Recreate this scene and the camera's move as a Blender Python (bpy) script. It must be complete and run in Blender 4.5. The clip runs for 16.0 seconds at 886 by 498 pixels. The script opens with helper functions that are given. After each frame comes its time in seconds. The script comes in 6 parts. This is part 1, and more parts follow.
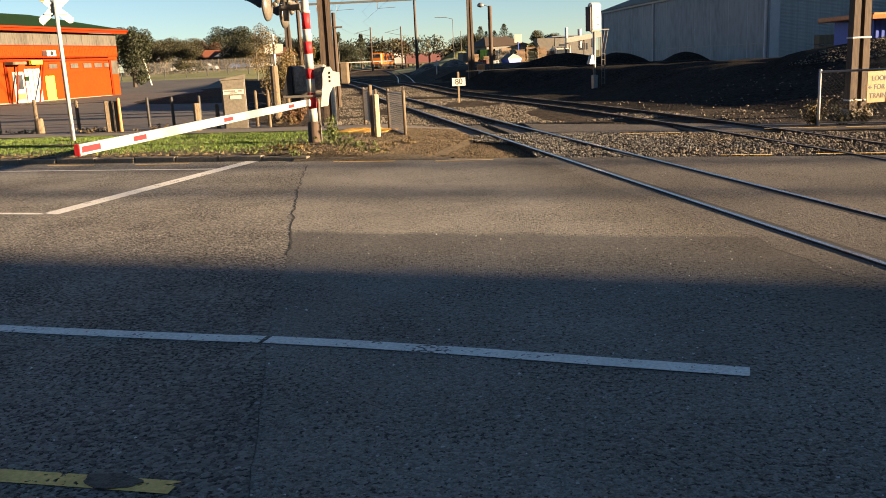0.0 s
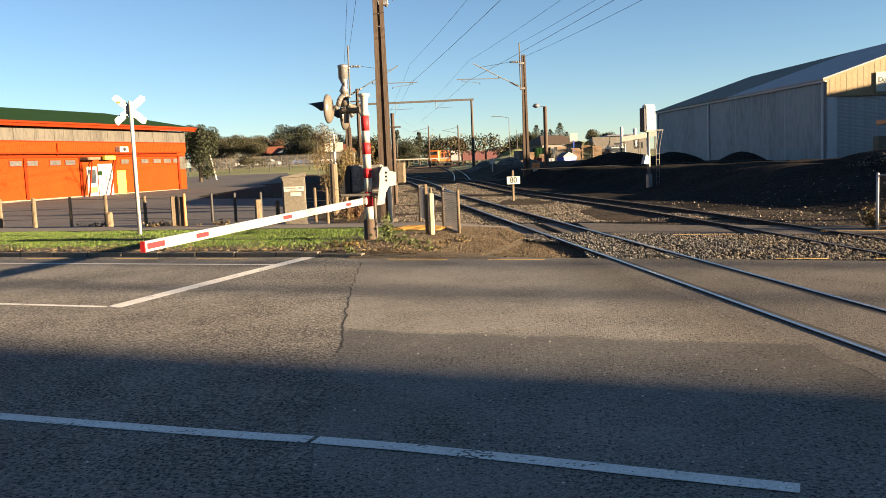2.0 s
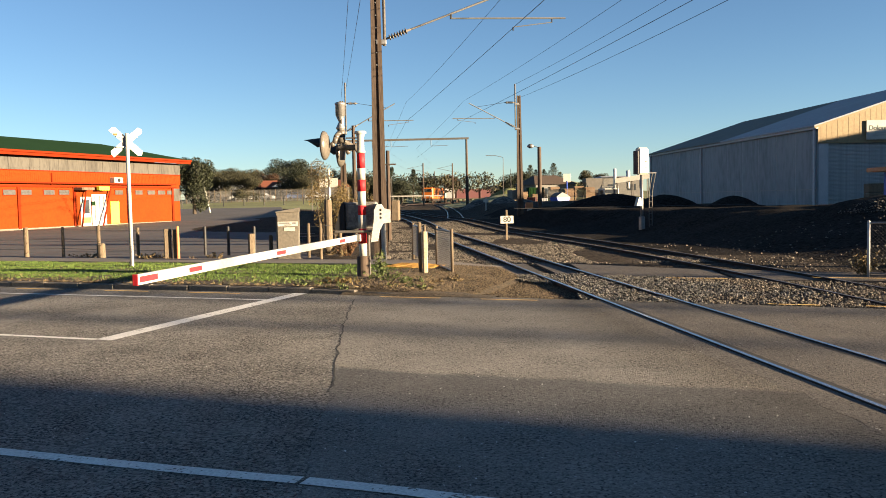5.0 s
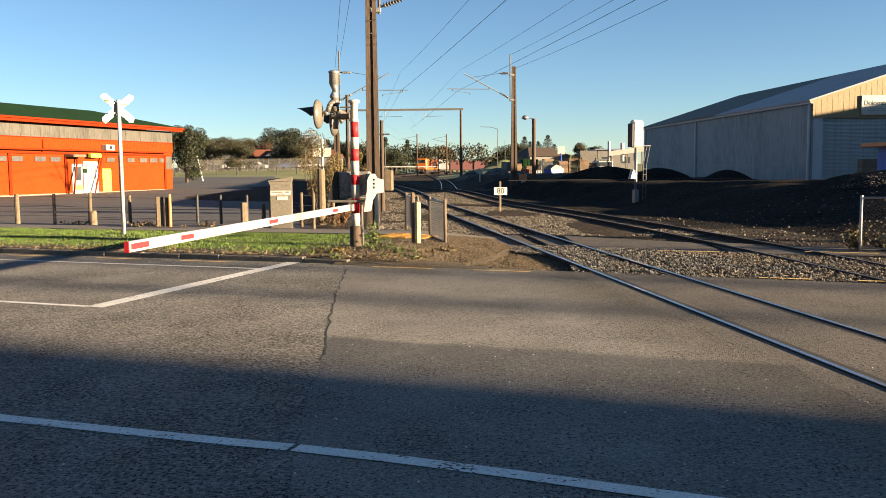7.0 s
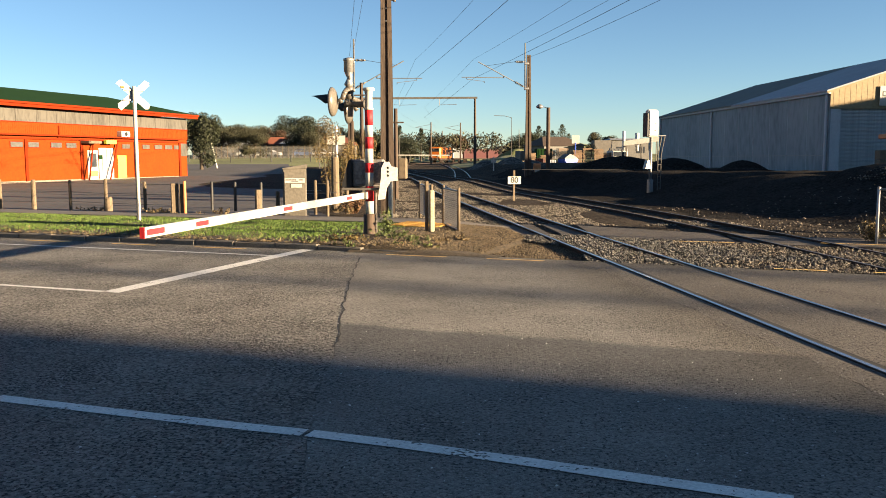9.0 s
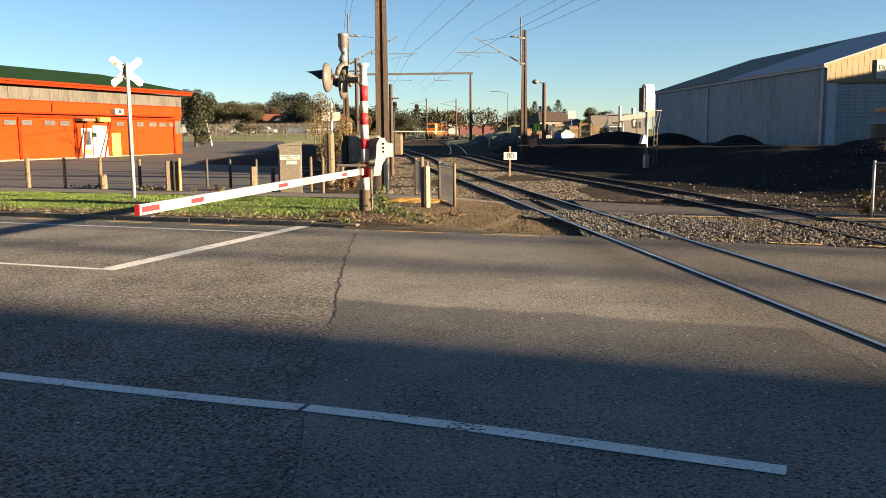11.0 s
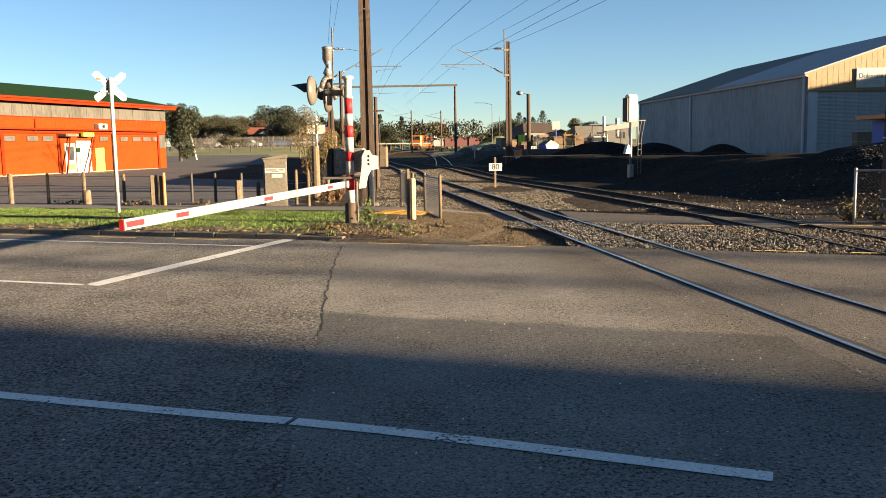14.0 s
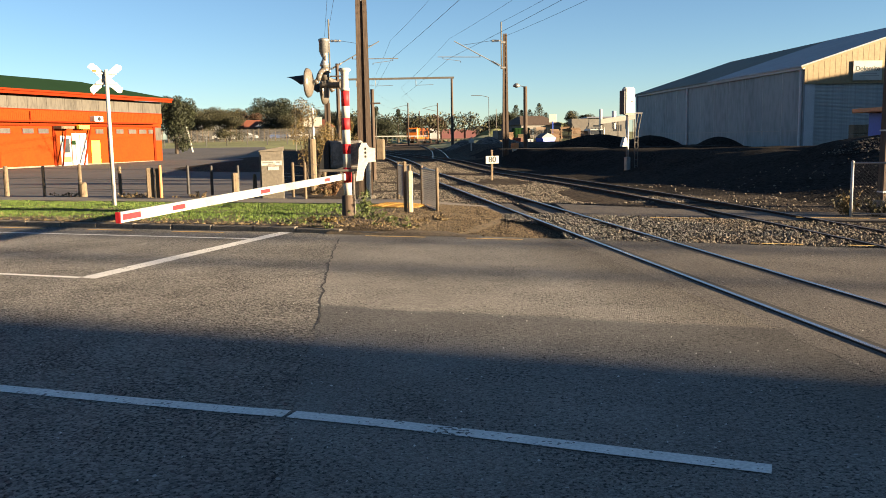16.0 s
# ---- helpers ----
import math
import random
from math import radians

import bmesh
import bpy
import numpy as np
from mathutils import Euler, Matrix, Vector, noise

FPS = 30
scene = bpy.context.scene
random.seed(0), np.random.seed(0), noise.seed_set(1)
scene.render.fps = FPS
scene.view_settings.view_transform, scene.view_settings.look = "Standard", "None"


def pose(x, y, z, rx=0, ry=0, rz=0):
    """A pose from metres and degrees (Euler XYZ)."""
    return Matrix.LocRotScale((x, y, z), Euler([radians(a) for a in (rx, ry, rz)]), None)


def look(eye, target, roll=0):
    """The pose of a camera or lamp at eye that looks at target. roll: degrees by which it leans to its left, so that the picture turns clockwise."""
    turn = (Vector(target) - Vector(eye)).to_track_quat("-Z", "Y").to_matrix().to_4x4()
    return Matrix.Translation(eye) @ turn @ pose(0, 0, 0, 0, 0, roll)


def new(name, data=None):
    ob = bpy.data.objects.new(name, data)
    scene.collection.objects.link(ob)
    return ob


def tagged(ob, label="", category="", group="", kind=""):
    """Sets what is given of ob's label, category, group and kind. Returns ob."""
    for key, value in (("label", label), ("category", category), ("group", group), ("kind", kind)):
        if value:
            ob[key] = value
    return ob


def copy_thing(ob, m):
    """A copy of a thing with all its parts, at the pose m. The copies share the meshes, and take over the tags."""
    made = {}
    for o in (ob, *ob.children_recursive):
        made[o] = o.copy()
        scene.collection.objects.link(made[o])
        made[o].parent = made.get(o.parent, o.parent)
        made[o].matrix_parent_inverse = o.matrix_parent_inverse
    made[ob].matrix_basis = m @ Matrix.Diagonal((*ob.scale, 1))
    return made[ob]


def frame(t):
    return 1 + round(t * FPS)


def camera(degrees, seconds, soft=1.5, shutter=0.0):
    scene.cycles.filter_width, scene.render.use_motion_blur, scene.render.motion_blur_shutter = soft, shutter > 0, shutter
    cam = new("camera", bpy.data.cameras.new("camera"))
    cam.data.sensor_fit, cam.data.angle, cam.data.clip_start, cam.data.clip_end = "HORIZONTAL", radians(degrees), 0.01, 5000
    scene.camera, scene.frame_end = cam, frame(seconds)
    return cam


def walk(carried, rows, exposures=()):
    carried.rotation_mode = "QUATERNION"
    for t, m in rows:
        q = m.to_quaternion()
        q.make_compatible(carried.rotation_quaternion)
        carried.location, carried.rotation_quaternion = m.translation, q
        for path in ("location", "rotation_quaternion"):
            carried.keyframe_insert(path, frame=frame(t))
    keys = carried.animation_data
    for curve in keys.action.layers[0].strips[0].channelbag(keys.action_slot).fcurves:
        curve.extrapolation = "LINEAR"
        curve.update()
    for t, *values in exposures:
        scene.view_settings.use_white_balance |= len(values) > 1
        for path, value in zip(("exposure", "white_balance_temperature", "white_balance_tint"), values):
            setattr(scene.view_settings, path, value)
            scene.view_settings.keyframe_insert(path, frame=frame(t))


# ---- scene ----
cam = camera(54.37, 16.0, 0.9)
PATH = [
    (0.0, pose(-0.033, 0.093, 1.596, 77.792, 2.722, -0.590)),
    (0.5, pose(-0.031, 0.053, 1.586, 77.678, 1.691, -2.049)),
    (1.0, pose(0.107, 0.030, 1.590, 78.350, 1.240, 0.887)),
    (1.5, pose(0.073, 0.019, 1.636, 80.596, 1.798, 3.125)),
    (2.0, pose(0.013, -0.007, 1.674, 84.222, 2.347, 3.122)),
    (2.5, pose(-0.001, -0.024, 1.705, 87.386, 2.166, 2.684)),
    (3.0, pose(0.003, -0.058, 1.711, 88.567, 1.810, 2.478)),
    (3.5, pose(-0.003, -0.056, 1.705, 88.648, 1.526, 2.612)),
    (4.0, pose(0.000, -0.038, 1.701, 88.191, 1.235, 2.761)),
    (4.5, pose(-0.005, -0.021, 1.700, 87.426, 1.186, 2.782)),
    (7.0, pose(-0.002, 0.010, 1.685, 84.769, 0.520, 2.295)),
    (7.5, pose(-0.008, 0.015, 1.677, 84.635, 0.290, 2.503)),
    (8.0, pose(-0.009, 0.015, 1.675, 84.454, 0.248, 2.699)),
    (8.5, pose(-0.014, 0.011, 1.682, 84.265, 0.144, 2.962)),
    (9.0, pose(-0.011, 0.004, 1.679, 84.033, 0.152, 3.198)),
    (9.5, pose(-0.010, 0.017, 1.674, 83.796, 0.283, 3.248)),
    (12.0, pose(-0.001, -0.009, 1.668, 81.978, 0.660, 2.560)),
    (12.5, pose(-0.001, -0.010, 1.673, 82.313, 0.817, 2.378)),
    (13.0, pose(-0.001, -0.018, 1.677, 82.412, 0.893, 2.322)),
    (13.5, pose(0.002, -0.012, 1.669, 82.635, 0.868, 2.262)),
    (14.0, pose(-0.001, -0.011, 1.669, 83.230, 0.977, 1.942)),
    (14.5, pose(0.000, -0.002, 1.670, 83.816, 1.138, 1.471)),
    (15.0, pose(-0.006, -0.001, 1.668, 83.706, 1.049, 1.442)),
    (15.5, pose(-0.006, 0.003, 1.665, 83.238, 1.092, 1.680)),
    (16.0, pose(-0.012, 0.005, 1.665, 82.749, 0.947, 1.716)),
]
EXPOSURES = [(0.0, 1.78, 7650, 14), (1.0, 1.8, 7650, 14), (1.5, 2.02, 7350, 13), (2.0, 1.9, 7200, 12), (2.5, 1.55, 6750, 10), (3.0, 1.34, 6550, 10), (3.5, 1.34, 6550, 10), (4.0, 1.58, 6550, 10), (4.5, 1.69, 6700, 10), (7.0, 1.84, 6950, 10), (9.5, 1.83, 7000, 10), (12.0, 1.88, 7050, 10), (16.0, 1.86, 7000, 10)]
walk(cam, PATH, EXPOSURES)

# ---- light: a low sun straight along the road, clear sky ----
SUN_EL, SUN_AZ = radians(8.9), math.atan2(-0.303, 0.953)
sun_data = bpy.data.lights.new("sun", "SUN")
sun_data.energy, sun_data.angle, sun_data.color = 7.6, radians(0.53), (1.0, 0.80, 0.56)
sun = new("sun", sun_data)
sun.matrix_world = look((60, -5, 12), (60 - math.cos(SUN_AZ), -5 - math.sin(SUN_AZ), 12 - math.tan(SUN_EL)))
world = bpy.data.worlds.new("sky")
scene.world = world
world.use_nodes = True
wn = world.node_tree.nodes
sky = wn.new("ShaderNodeTexSky")
sky.sky_type, sky.sun_disc = "NISHITA", False
sky.sun_elevation, sky.sun_rotation = SUN_EL, math.pi / 2 - SUN_AZ
sky.air_density, sky.dust_density, sky.ozone_density = 0.75, 0.0, 3.0
wn["Background"].inputs[1].default_value = 0.058
world.node_tree.links.new(sky.outputs[0], wn["Background"].inputs[0])

# ---- materials ----
def material(name, dark, light, scale=4.0, fine=40.0, rough=0.8, metal=0.0, bump=0.3, depth=0.01, stains=0.25, stretch=(1, 1, 1), voronoi=0.0, island=0.0, spec=0.4, grain=0.5):
    """Two colours mixed by coarse and fine noise, stains, relief. voronoi: cells per metre of a stony grain."""
    m = bpy.data.materials.new(name)
    m.use_nodes = True
    nt = m.node_tree
    n, l = nt.nodes, nt.links
    b = n["Principled BSDF"]
    tc = n.new("ShaderNodeTexCoord")
    mp = n.new("ShaderNodeMapping")
    mp.inputs["Scale"].default_value = stretch
    l.new(tc.outputs["Object"], mp.inputs[0])
    big, small = n.new("ShaderNodeTexNoise"), n.new("ShaderNodeTexNoise")
    big.inputs["Scale"].default_value, big.inputs["Detail"].default_value = scale, 6
    small.inputs["Scale"].default_value, small.inputs["Detail"].default_value = fine, 4
    for t in (big, small):
        l.new(mp.outputs[0], t.inputs["Vector"])
    add = n.new("ShaderNodeMath")
    add.operation = "MULTIPLY_ADD"
    l.new(big.outputs["Fac"], add.inputs[0])
    add.inputs[1].default_value = stains * 2
    l.new(small.outputs["Fac"], add.inputs[2])
    height = small.outputs["Fac"]
    if voronoi:
        v = n.new("ShaderNodeTexVoronoi")
        v.inputs["Scale"].default_value = voronoi
        l.new(mp.outputs[0], v.inputs["Vector"])
        sep = n.new("ShaderNodeSeparateColor")
        l.new(v.outputs["Color"], sep.inputs[0])
        mixv = n.new("ShaderNodeMath")
        mixv.operation = "MULTIPLY_ADD"
        l.new(sep.outputs[0], mixv.inputs[0])
        mixv.inputs[1].default_value = grain
        l.new(add.outputs[0], mixv.inputs[2])
        sub = n.new("ShaderNodeMath")
        sub.operation = "SUBTRACT"
        l.new(mixv.outputs[0], sub.inputs[0])
        sub.inputs[1].default_value = grain / 2
        fac = sub.outputs[0]
        inv = n.new("ShaderNodeMath")
        inv.operation = "SUBTRACT"
        inv.inputs[0].default_value = 1.0
        l.new(v.outputs["Distance"], inv.inputs[1])
        height = inv.outputs[0]
    else:
        fac = add.outputs[0]
    if island:
        g = n.new("ShaderNodeNewGeometry")
        isl = n.new("ShaderNodeMath")
        isl.operation = "MULTIPLY_ADD"
        l.new(g.outputs["Random Per Island"], isl.inputs[0])
        isl.inputs[1].default_value = island
        l.new(fac, isl.inputs[2])
        s2 = n.new("ShaderNodeMath")
        s2.operation = "SUBTRACT"
        l.new(isl.outputs[0], s2.inputs[0])
        s2.inputs[1].default_value = island / 2
        fac = s2.outputs[0]
    ramp = n.new("ShaderNodeValToRGB")
    mid = 0.5 + stains
    ramp.color_ramp.elements[0].position, ramp.color_ramp.elements[1].position = max(0.0, mid - 0.28), min(1.0, mid + 0.28)
    ramp.color_ramp.elements[0].color, ramp.color_ramp.elements[1].color = (*dark, 1), (*light, 1)
    l.new(fac, ramp.inputs[0])
    l.new(ramp.outputs[0], b.inputs["Base Color"])
    b.inputs["Roughness"].default_value, b.inputs["Metallic"].default_value = rough, metal
    b.inputs["Specular IOR Level"].default_value = spec
    if bump:
        bp = n.new("ShaderNodeBump")
        bp.inputs["Strength"].default_value, bp.inputs["Distance"].default_value = bump, depth
        l.new(height, bp.inputs["Height"])
        l.new(bp.outputs[0], b.inputs["Normal"])
    return m


def tint(r, g, b, k=0.75):
    return (r * k, g * k, b * k), (r, g, b)


def chipseal(name, dark, light, chip, depth, pits, speck, rough=0.85, lumps=9.0, lump_k=0.5):
    """Rolled stone chips in bitumen: chip per metre, worn pits, stains at two scales and a few pale chips."""
    m = bpy.data.materials.new(name)
    m.use_nodes = True
    n, l = m.node_tree.nodes, m.node_tree.links
    b = n["Principled BSDF"]
    tc = n.new("ShaderNodeTexCoord")

    def noise_(scale, detail, rough_=0.55):
        t = n.new("ShaderNodeTexNoise")
        t.inputs["Scale"].default_value, t.inputs["Detail"].default_value, t.inputs["Roughness"].default_value = scale, detail, rough_
        l.new(tc.outputs["Object"], t.inputs["Vector"])
        return t.outputs["Fac"]

    def maths(op, x, y, z=None):
        q = n.new("ShaderNodeMath")
        q.operation = op
        for i, v in enumerate((x, y) if z is None else (x, y, z)):
            if isinstance(v, (int, float)):
                q.inputs[i].default_value = v
            else:
                l.new(v, q.inputs[i])
        return q.outputs[0]

    def steps(v, p0, p1, c0=0.0, c1=1.0):
        r = n.new("ShaderNodeMapRange")
        l.new(v, r.inputs[0])
        for i, q in enumerate((p0, p1, c0, c1)):
            r.inputs[i + 1].default_value = q
        return r.outputs[0]

    warp = n.new("ShaderNodeTexNoise")
    warp.inputs["Scale"].default_value, warp.inputs["Detail"].default_value = chip * 0.6, 3
    l.new(tc.outputs["Object"], warp.inputs["Vector"])
    mixv = n.new("ShaderNodeVectorMath")
    mixv.operation = "MULTIPLY_ADD"
    l.new(warp.outputs["Color"], mixv.inputs[0])
    mixv.inputs[1].default_value = (0.9 / chip, 0.9 / chip, 0.9 / chip)
    l.new(tc.outputs["Object"], mixv.inputs[2])
    vor = n.new("ShaderNodeTexVoronoi")
    vor.inputs["Scale"].default_value = chip
    l.new(mixv.outputs[0], vor.inputs["Vector"])
    cell = n.new("ShaderNodeSeparateColor")
    l.new(vor.outputs["Color"], cell.inputs[0])
    big, mid, fine = noise_(0.55, 6), noise_(lumps, 6, 0.6), noise_(chip * 1.7, 3)
    patchy = maths("MULTIPLY_ADD", noise_(1.3, 5), 0.24, -0.12)
    pit = steps(maths("SUBTRACT", noise_(36.0, 5, 0.6), patchy), 0.44 - pits, 0.50 - pits)
    fac = maths("MULTIPLY_ADD", big, 0.55, maths("MULTIPLY_ADD", cell.outputs[0], 0.35, maths("MULTIPLY", fine, 0.45)))
    ramp = n.new("ShaderNodeValToRGB")
    ramp.color_ramp.elements[0].position, ramp.color_ramp.elements[1].position = 0.42, 0.95
    ramp.color_ramp.elements[0].color, ramp.color_ramp.elements[1].color = (*dark, 1), (*light, 1)
    l.new(fac, ramp.inputs[0])
    worn = n.new("ShaderNodeMix")
    worn.data_type = "RGBA"
    l.new(pit, worn.inputs[0])
    worn.inputs[6].default_value = tuple(0.45 * c for c in dark) + (1,)
    l.new(ramp.outputs[0], worn.inputs[7])
    pale = n.new("ShaderNodeMix")
    pale.data_type = "RGBA"
    l.new(steps(cell.outputs[1], 1 - speck, 1 - speck + 0.004), pale.inputs[0])
    l.new(worn.outputs[2], pale.inputs[6])
    pale.inputs[7].default_value = (0.5, 0.49, 0.46, 1)
    l.new(pale.outputs[2], b.inputs["Base Color"])
    b.inputs["Roughness"].default_value, b.inputs["Specular IOR Level"].default_value = rough, 0.25
    rise_ = maths("SUBTRACT", 1.0, vor.outputs["Distance"])
    height = maths("MULTIPLY_ADD", mid, lump_k * 4, maths("MULTIPLY_ADD", pit, 0.5, rise_))
    bp = n.new("ShaderNodeBump")
    bp.inputs["Strength"].default_value, bp.inputs["Distance"].default_value = 1.0, depth
    l.new(height, bp.inputs["Height"])
    l.new(bp.outputs[0], b.inputs["Normal"])
    return m


M_OLD = chipseal("old_chipseal", (0.06, 0.056, 0.05), (0.40, 0.372, 0.322), 44, 0.03, 0.035, 0.004, lumps=16, lump_k=0.7)
M_NEW = chipseal("newer_asphalt", (0.10, 0.094, 0.084), (0.345, 0.32, 0.278), 74, 0.015, 0.06, 0.004, lumps=22, lump_k=0.4)
M_LOT = material("car_park_asphalt", (0.042, 0.036, 0.032), (0.1, 0.086, 0.075), 0.25, 3, 0.85, bump=0.4, depth=0.01, stains=0.3)
M_DIRT = material("ballast_dirt", (0.013, 0.0105, 0.0085), (0.08, 0.064, 0.048), 0.6, 9, 1.0, bump=1.0, depth=0.04, stains=0.3, voronoi=16, spec=0.05)
M_BANK = material("dark_spoil", (0.008, 0.007, 0.006), (0.032, 0.028, 0.024), 0.5, 7, 1.0, bump=1.0, depth=0.05, stains=0.3, voronoi=12, spec=0.03)
M_FIELD = material("grassy_field", (0.07, 0.078, 0.022), (0.17, 0.175, 0.06), 0.1, 2, 0.9, bump=0.5, depth=0.03, stains=0.4)
M_VERGE = material("verge_soil", (0.03, 0.022, 0.014), (0.11, 0.082, 0.05), 1.2, 12, 0.95, bump=0.9, depth=0.02, voronoi=48)
M_PATH = material("footpath_asphalt", (0.09, 0.076, 0.06), (0.18, 0.155, 0.125), 1.0, 20, 0.85, bump=0.4, depth=0.006)
M_KERB = material("kerb_concrete", (0.10, 0.085, 0.065), (0.22, 0.19, 0.15), 2.0, 30, 0.9, bump=0.5, depth=0.006)
M_PAINT = material("worn_white_paint", (0.5, 0.485, 0.44), (0.84, 0.81, 0.74), 3.0, 45, 0.7, bump=0.6, depth=0.004, stains=0.2)
M_YELLOW = material("worn_yellow_paint", (0.55, 0.33, 0.09), (0.92, 0.57, 0.17), 3.0, 40, 0.75, bump=0.5, depth=0.004)
M_RAIL = material("rail_steel_polished", (0.28, 0.28, 0.3), (0.52, 0.52, 0.54), 3.0, 40, 0.26, 0.95, bump=0.1, depth=0.001)
M_RUST = material("rusty_rail_side", (0.016, 0.01, 0.007), (0.045, 0.028, 0.019), 3.0, 40, 0.9, 0.2, bump=0.4, depth=0.003)
M_SLOT = material("dark_flangeway", (0.012, 0.012, 0.012), (0.03, 0.028, 0.026), 3.0, 30, 0.95)
M_SLEEPER = material("sleeper_timber", (0.05, 0.04, 0.032), (0.12, 0.10, 0.08), 2.0, 20, 0.9, stretch=(1, 1, 1))
M_STONE = material("ballast_stone", (0.018, 0.017, 0.015), (0.14, 0.132, 0.118), 3.0, 25, 0.9, bump=0.5, depth=0.005, island=0.9)
M_ORANGE = material("orange_cladding", (0.175, 0.0235, 0.0016), (0.21, 0.031, 0.0022), 0.6, 5, 0.85, bump=0.15, depth=0.004, stains=0.3, spec=0.15)
M_ORTRIM = material("red_orange_trim", (0.15, 0.0135, 0.002), (0.19, 0.019, 0.003), 0.8, 8, 0.85, spec=0.1)
M_GREEN = material("dark_green_roof", (0.006, 0.022, 0.006), (0.011, 0.034, 0.010), 0.5, 6, 0.9, bump=0.1, spec=0.08)
M_CLEARSHEET = material("weathered_translucent_sheet", (0.045, 0.04, 0.032), (0.09, 0.081, 0.066), 0.7, 8, 0.5, stains=0.4, stretch=(1, 1, 0.2))
M_CONC = material("grey_wall_panel", (0.145, 0.162, 0.168), (0.235, 0.255, 0.26), 0.25, 2.5, 0.8, bump=0.2, depth=0.01, stains=0.4, stretch=(1, 1, 0.35))
M_ROOFD = material("olive_grey_roof", (0.13, 0.13, 0.115), (0.19, 0.19, 0.165), 0.3, 5, 0.9, bump=0.2, spec=0.1)
M_ROOFL = material("pale_grey_roof", (0.26, 0.27, 0.28), (0.36, 0.37, 0.38), 0.3, 5, 0.85, bump=0.2, spec=0.1)
M_CREAM = material("cream_cladding", (0.2, 0.142, 0.072), (0.29, 0.212, 0.11), 0.6, 6, 0.6, bump=0.2)
M_STEELG = material("galvanised_steel", (0.18, 0.175, 0.165), (0.32, 0.31, 0.29), 2.0, 30, 0.45, 0.6, bump=0.1)
M_SHUTTER = material("grey_roller_shutter", (0.3, 0.31, 0.3), (0.45, 0.46, 0.45), 0.5, 8, 0.5, 0.3)
M_POLE = material("weathered_brown_mast", (0.03, 0.02, 0.014), (0.1, 0.068, 0.046), 1.2, 14, 0.8, 0.1, bump=0.4, depth=0.004, stretch=(3, 3, 0.3))
M_TIMBER = material("weathered_timber", (0.055, 0.04, 0.026), (0.2, 0.15, 0.095), 2.5, 25, 0.9, bump=0.6, depth=0.006, stretch=(4, 4, 0.5))
M_DARKPOST = material("dark_painted_post", *tint(0.03, 0.028, 0.026), 3, 30, 0.6)
M_WHITE = material("white_enamel", (0.33, 0.31, 0.265), (0.45, 0.43, 0.37), 1.5, 18, 0.45, bump=0.05, stains=0.35)
M_RED = material("red_reflective", (0.42, 0.012, 0.016), (0.55, 0.02, 0.026), 2.0, 20, 0.65)
M_GREYPOST = material("grey_post_base", (0.06, 0.053, 0.046), (0.14, 0.125, 0.105), 2.0, 20, 0.8)
M_BOX = material("khaki_steel_cabinet", (0.085, 0.074, 0.057), (0.135, 0.117, 0.09), 1.5, 15, 0.6, bump=0.1, stains=0.35)
M_BLACK = material("matt_black", (0.010, 0.010, 0.010), (0.022, 0.022, 0.022), 3, 30, 0.6)
M_INSUL = material("brown_grey_porcelain", (0.075, 0.065, 0.052), (0.16, 0.14, 0.115), 3, 30, 0.3)
M_WIRE = material("aged_copper_wire", (0.020, 0.020, 0.022), (0.04, 0.04, 0.042), 3, 30, 0.5, 0.4, bump=0)
M_BLUE = material("blue_cladding", (0.03, 0.065, 0.3), (0.045, 0.09, 0.4), 0.8, 8, 0.5)
M_ORROOF = material("orange_brown_roof", (0.42, 0.15, 0.05), (0.60, 0.24, 0.09), 0.8, 8, 0.6)
M_GLASS = material("dark_window_glass", (0.02, 0.024, 0.03), (0.05, 0.055, 0.06), 1.0, 3, 0.08, bump=0, spec=0.6)
M_SIGNY = material("yellow_sign", (0.15, 0.072, 0.004), (0.2, 0.1, 0.006), 2, 20, 0.4)
M_LIME = material("lime_banner", (0.55, 0.72, 0.06), (0.66, 0.80, 0.09), 2, 20, 0.5)
M_LEAFS = [material("leaves_" + k, d, c, 0.5, 6, 0.7, bump=0, island=0.7) for k, d, c in (
    ("dark", (0.006, 0.009, 0.003), (0.030, 0.036, 0.012)), ("olive", (0.012, 0.013, 0.005), (0.055, 0.050, 0.019)),
    ("rust", (0.022, 0.012, 0.006), (0.085, 0.04, 0.017)), ("gold", (0.055, 0.036, 0.012), (0.16, 0.11, 0.032)))]
M_PALE = material("pale_grey_paint", (0.34, 0.34, 0.34), (0.48, 0.48, 0.48), 2, 20, 0.6)
M_PALLET = material("raw_pallet_timber", (0.075, 0.045, 0.025), (0.19, 0.12, 0.07), 2.5, 20, 0.9, island=0.5)
M_PAD = material("dark_crossing_asphalt", (0.035, 0.028, 0.022), (0.11, 0.09, 0.07), 0.8, 12, 0.85, bump=0.6, depth=0.008, voronoi=80)
M_BARK = material("bark", (0.03, 0.022, 0.016), (0.09, 0.07, 0.05), 3, 20, 0.95, bump=0.6, depth=0.01)
M_GRASS = material("grass_blades", (0.032, 0.066, 0.008), (0.115, 0.175, 0.028), 0.8, 6, 0.7, bump=0, island=0.6)
M_DRY = material("dry_grass", (0.07, 0.048, 0.022), (0.22, 0.16, 0.08), 0.8, 6, 0.8, bump=0, island=0.6)
M_LOCO = material("locomotive_yellow", (0.36, 0.085, 0.006), (0.45, 0.115, 0.009), 1, 8, 0.5)
M_CONTR = material("container_red_brown", (0.035, 0.0085, 0.0065), (0.06, 0.0145, 0.0115), 0.5, 5, 0.6)


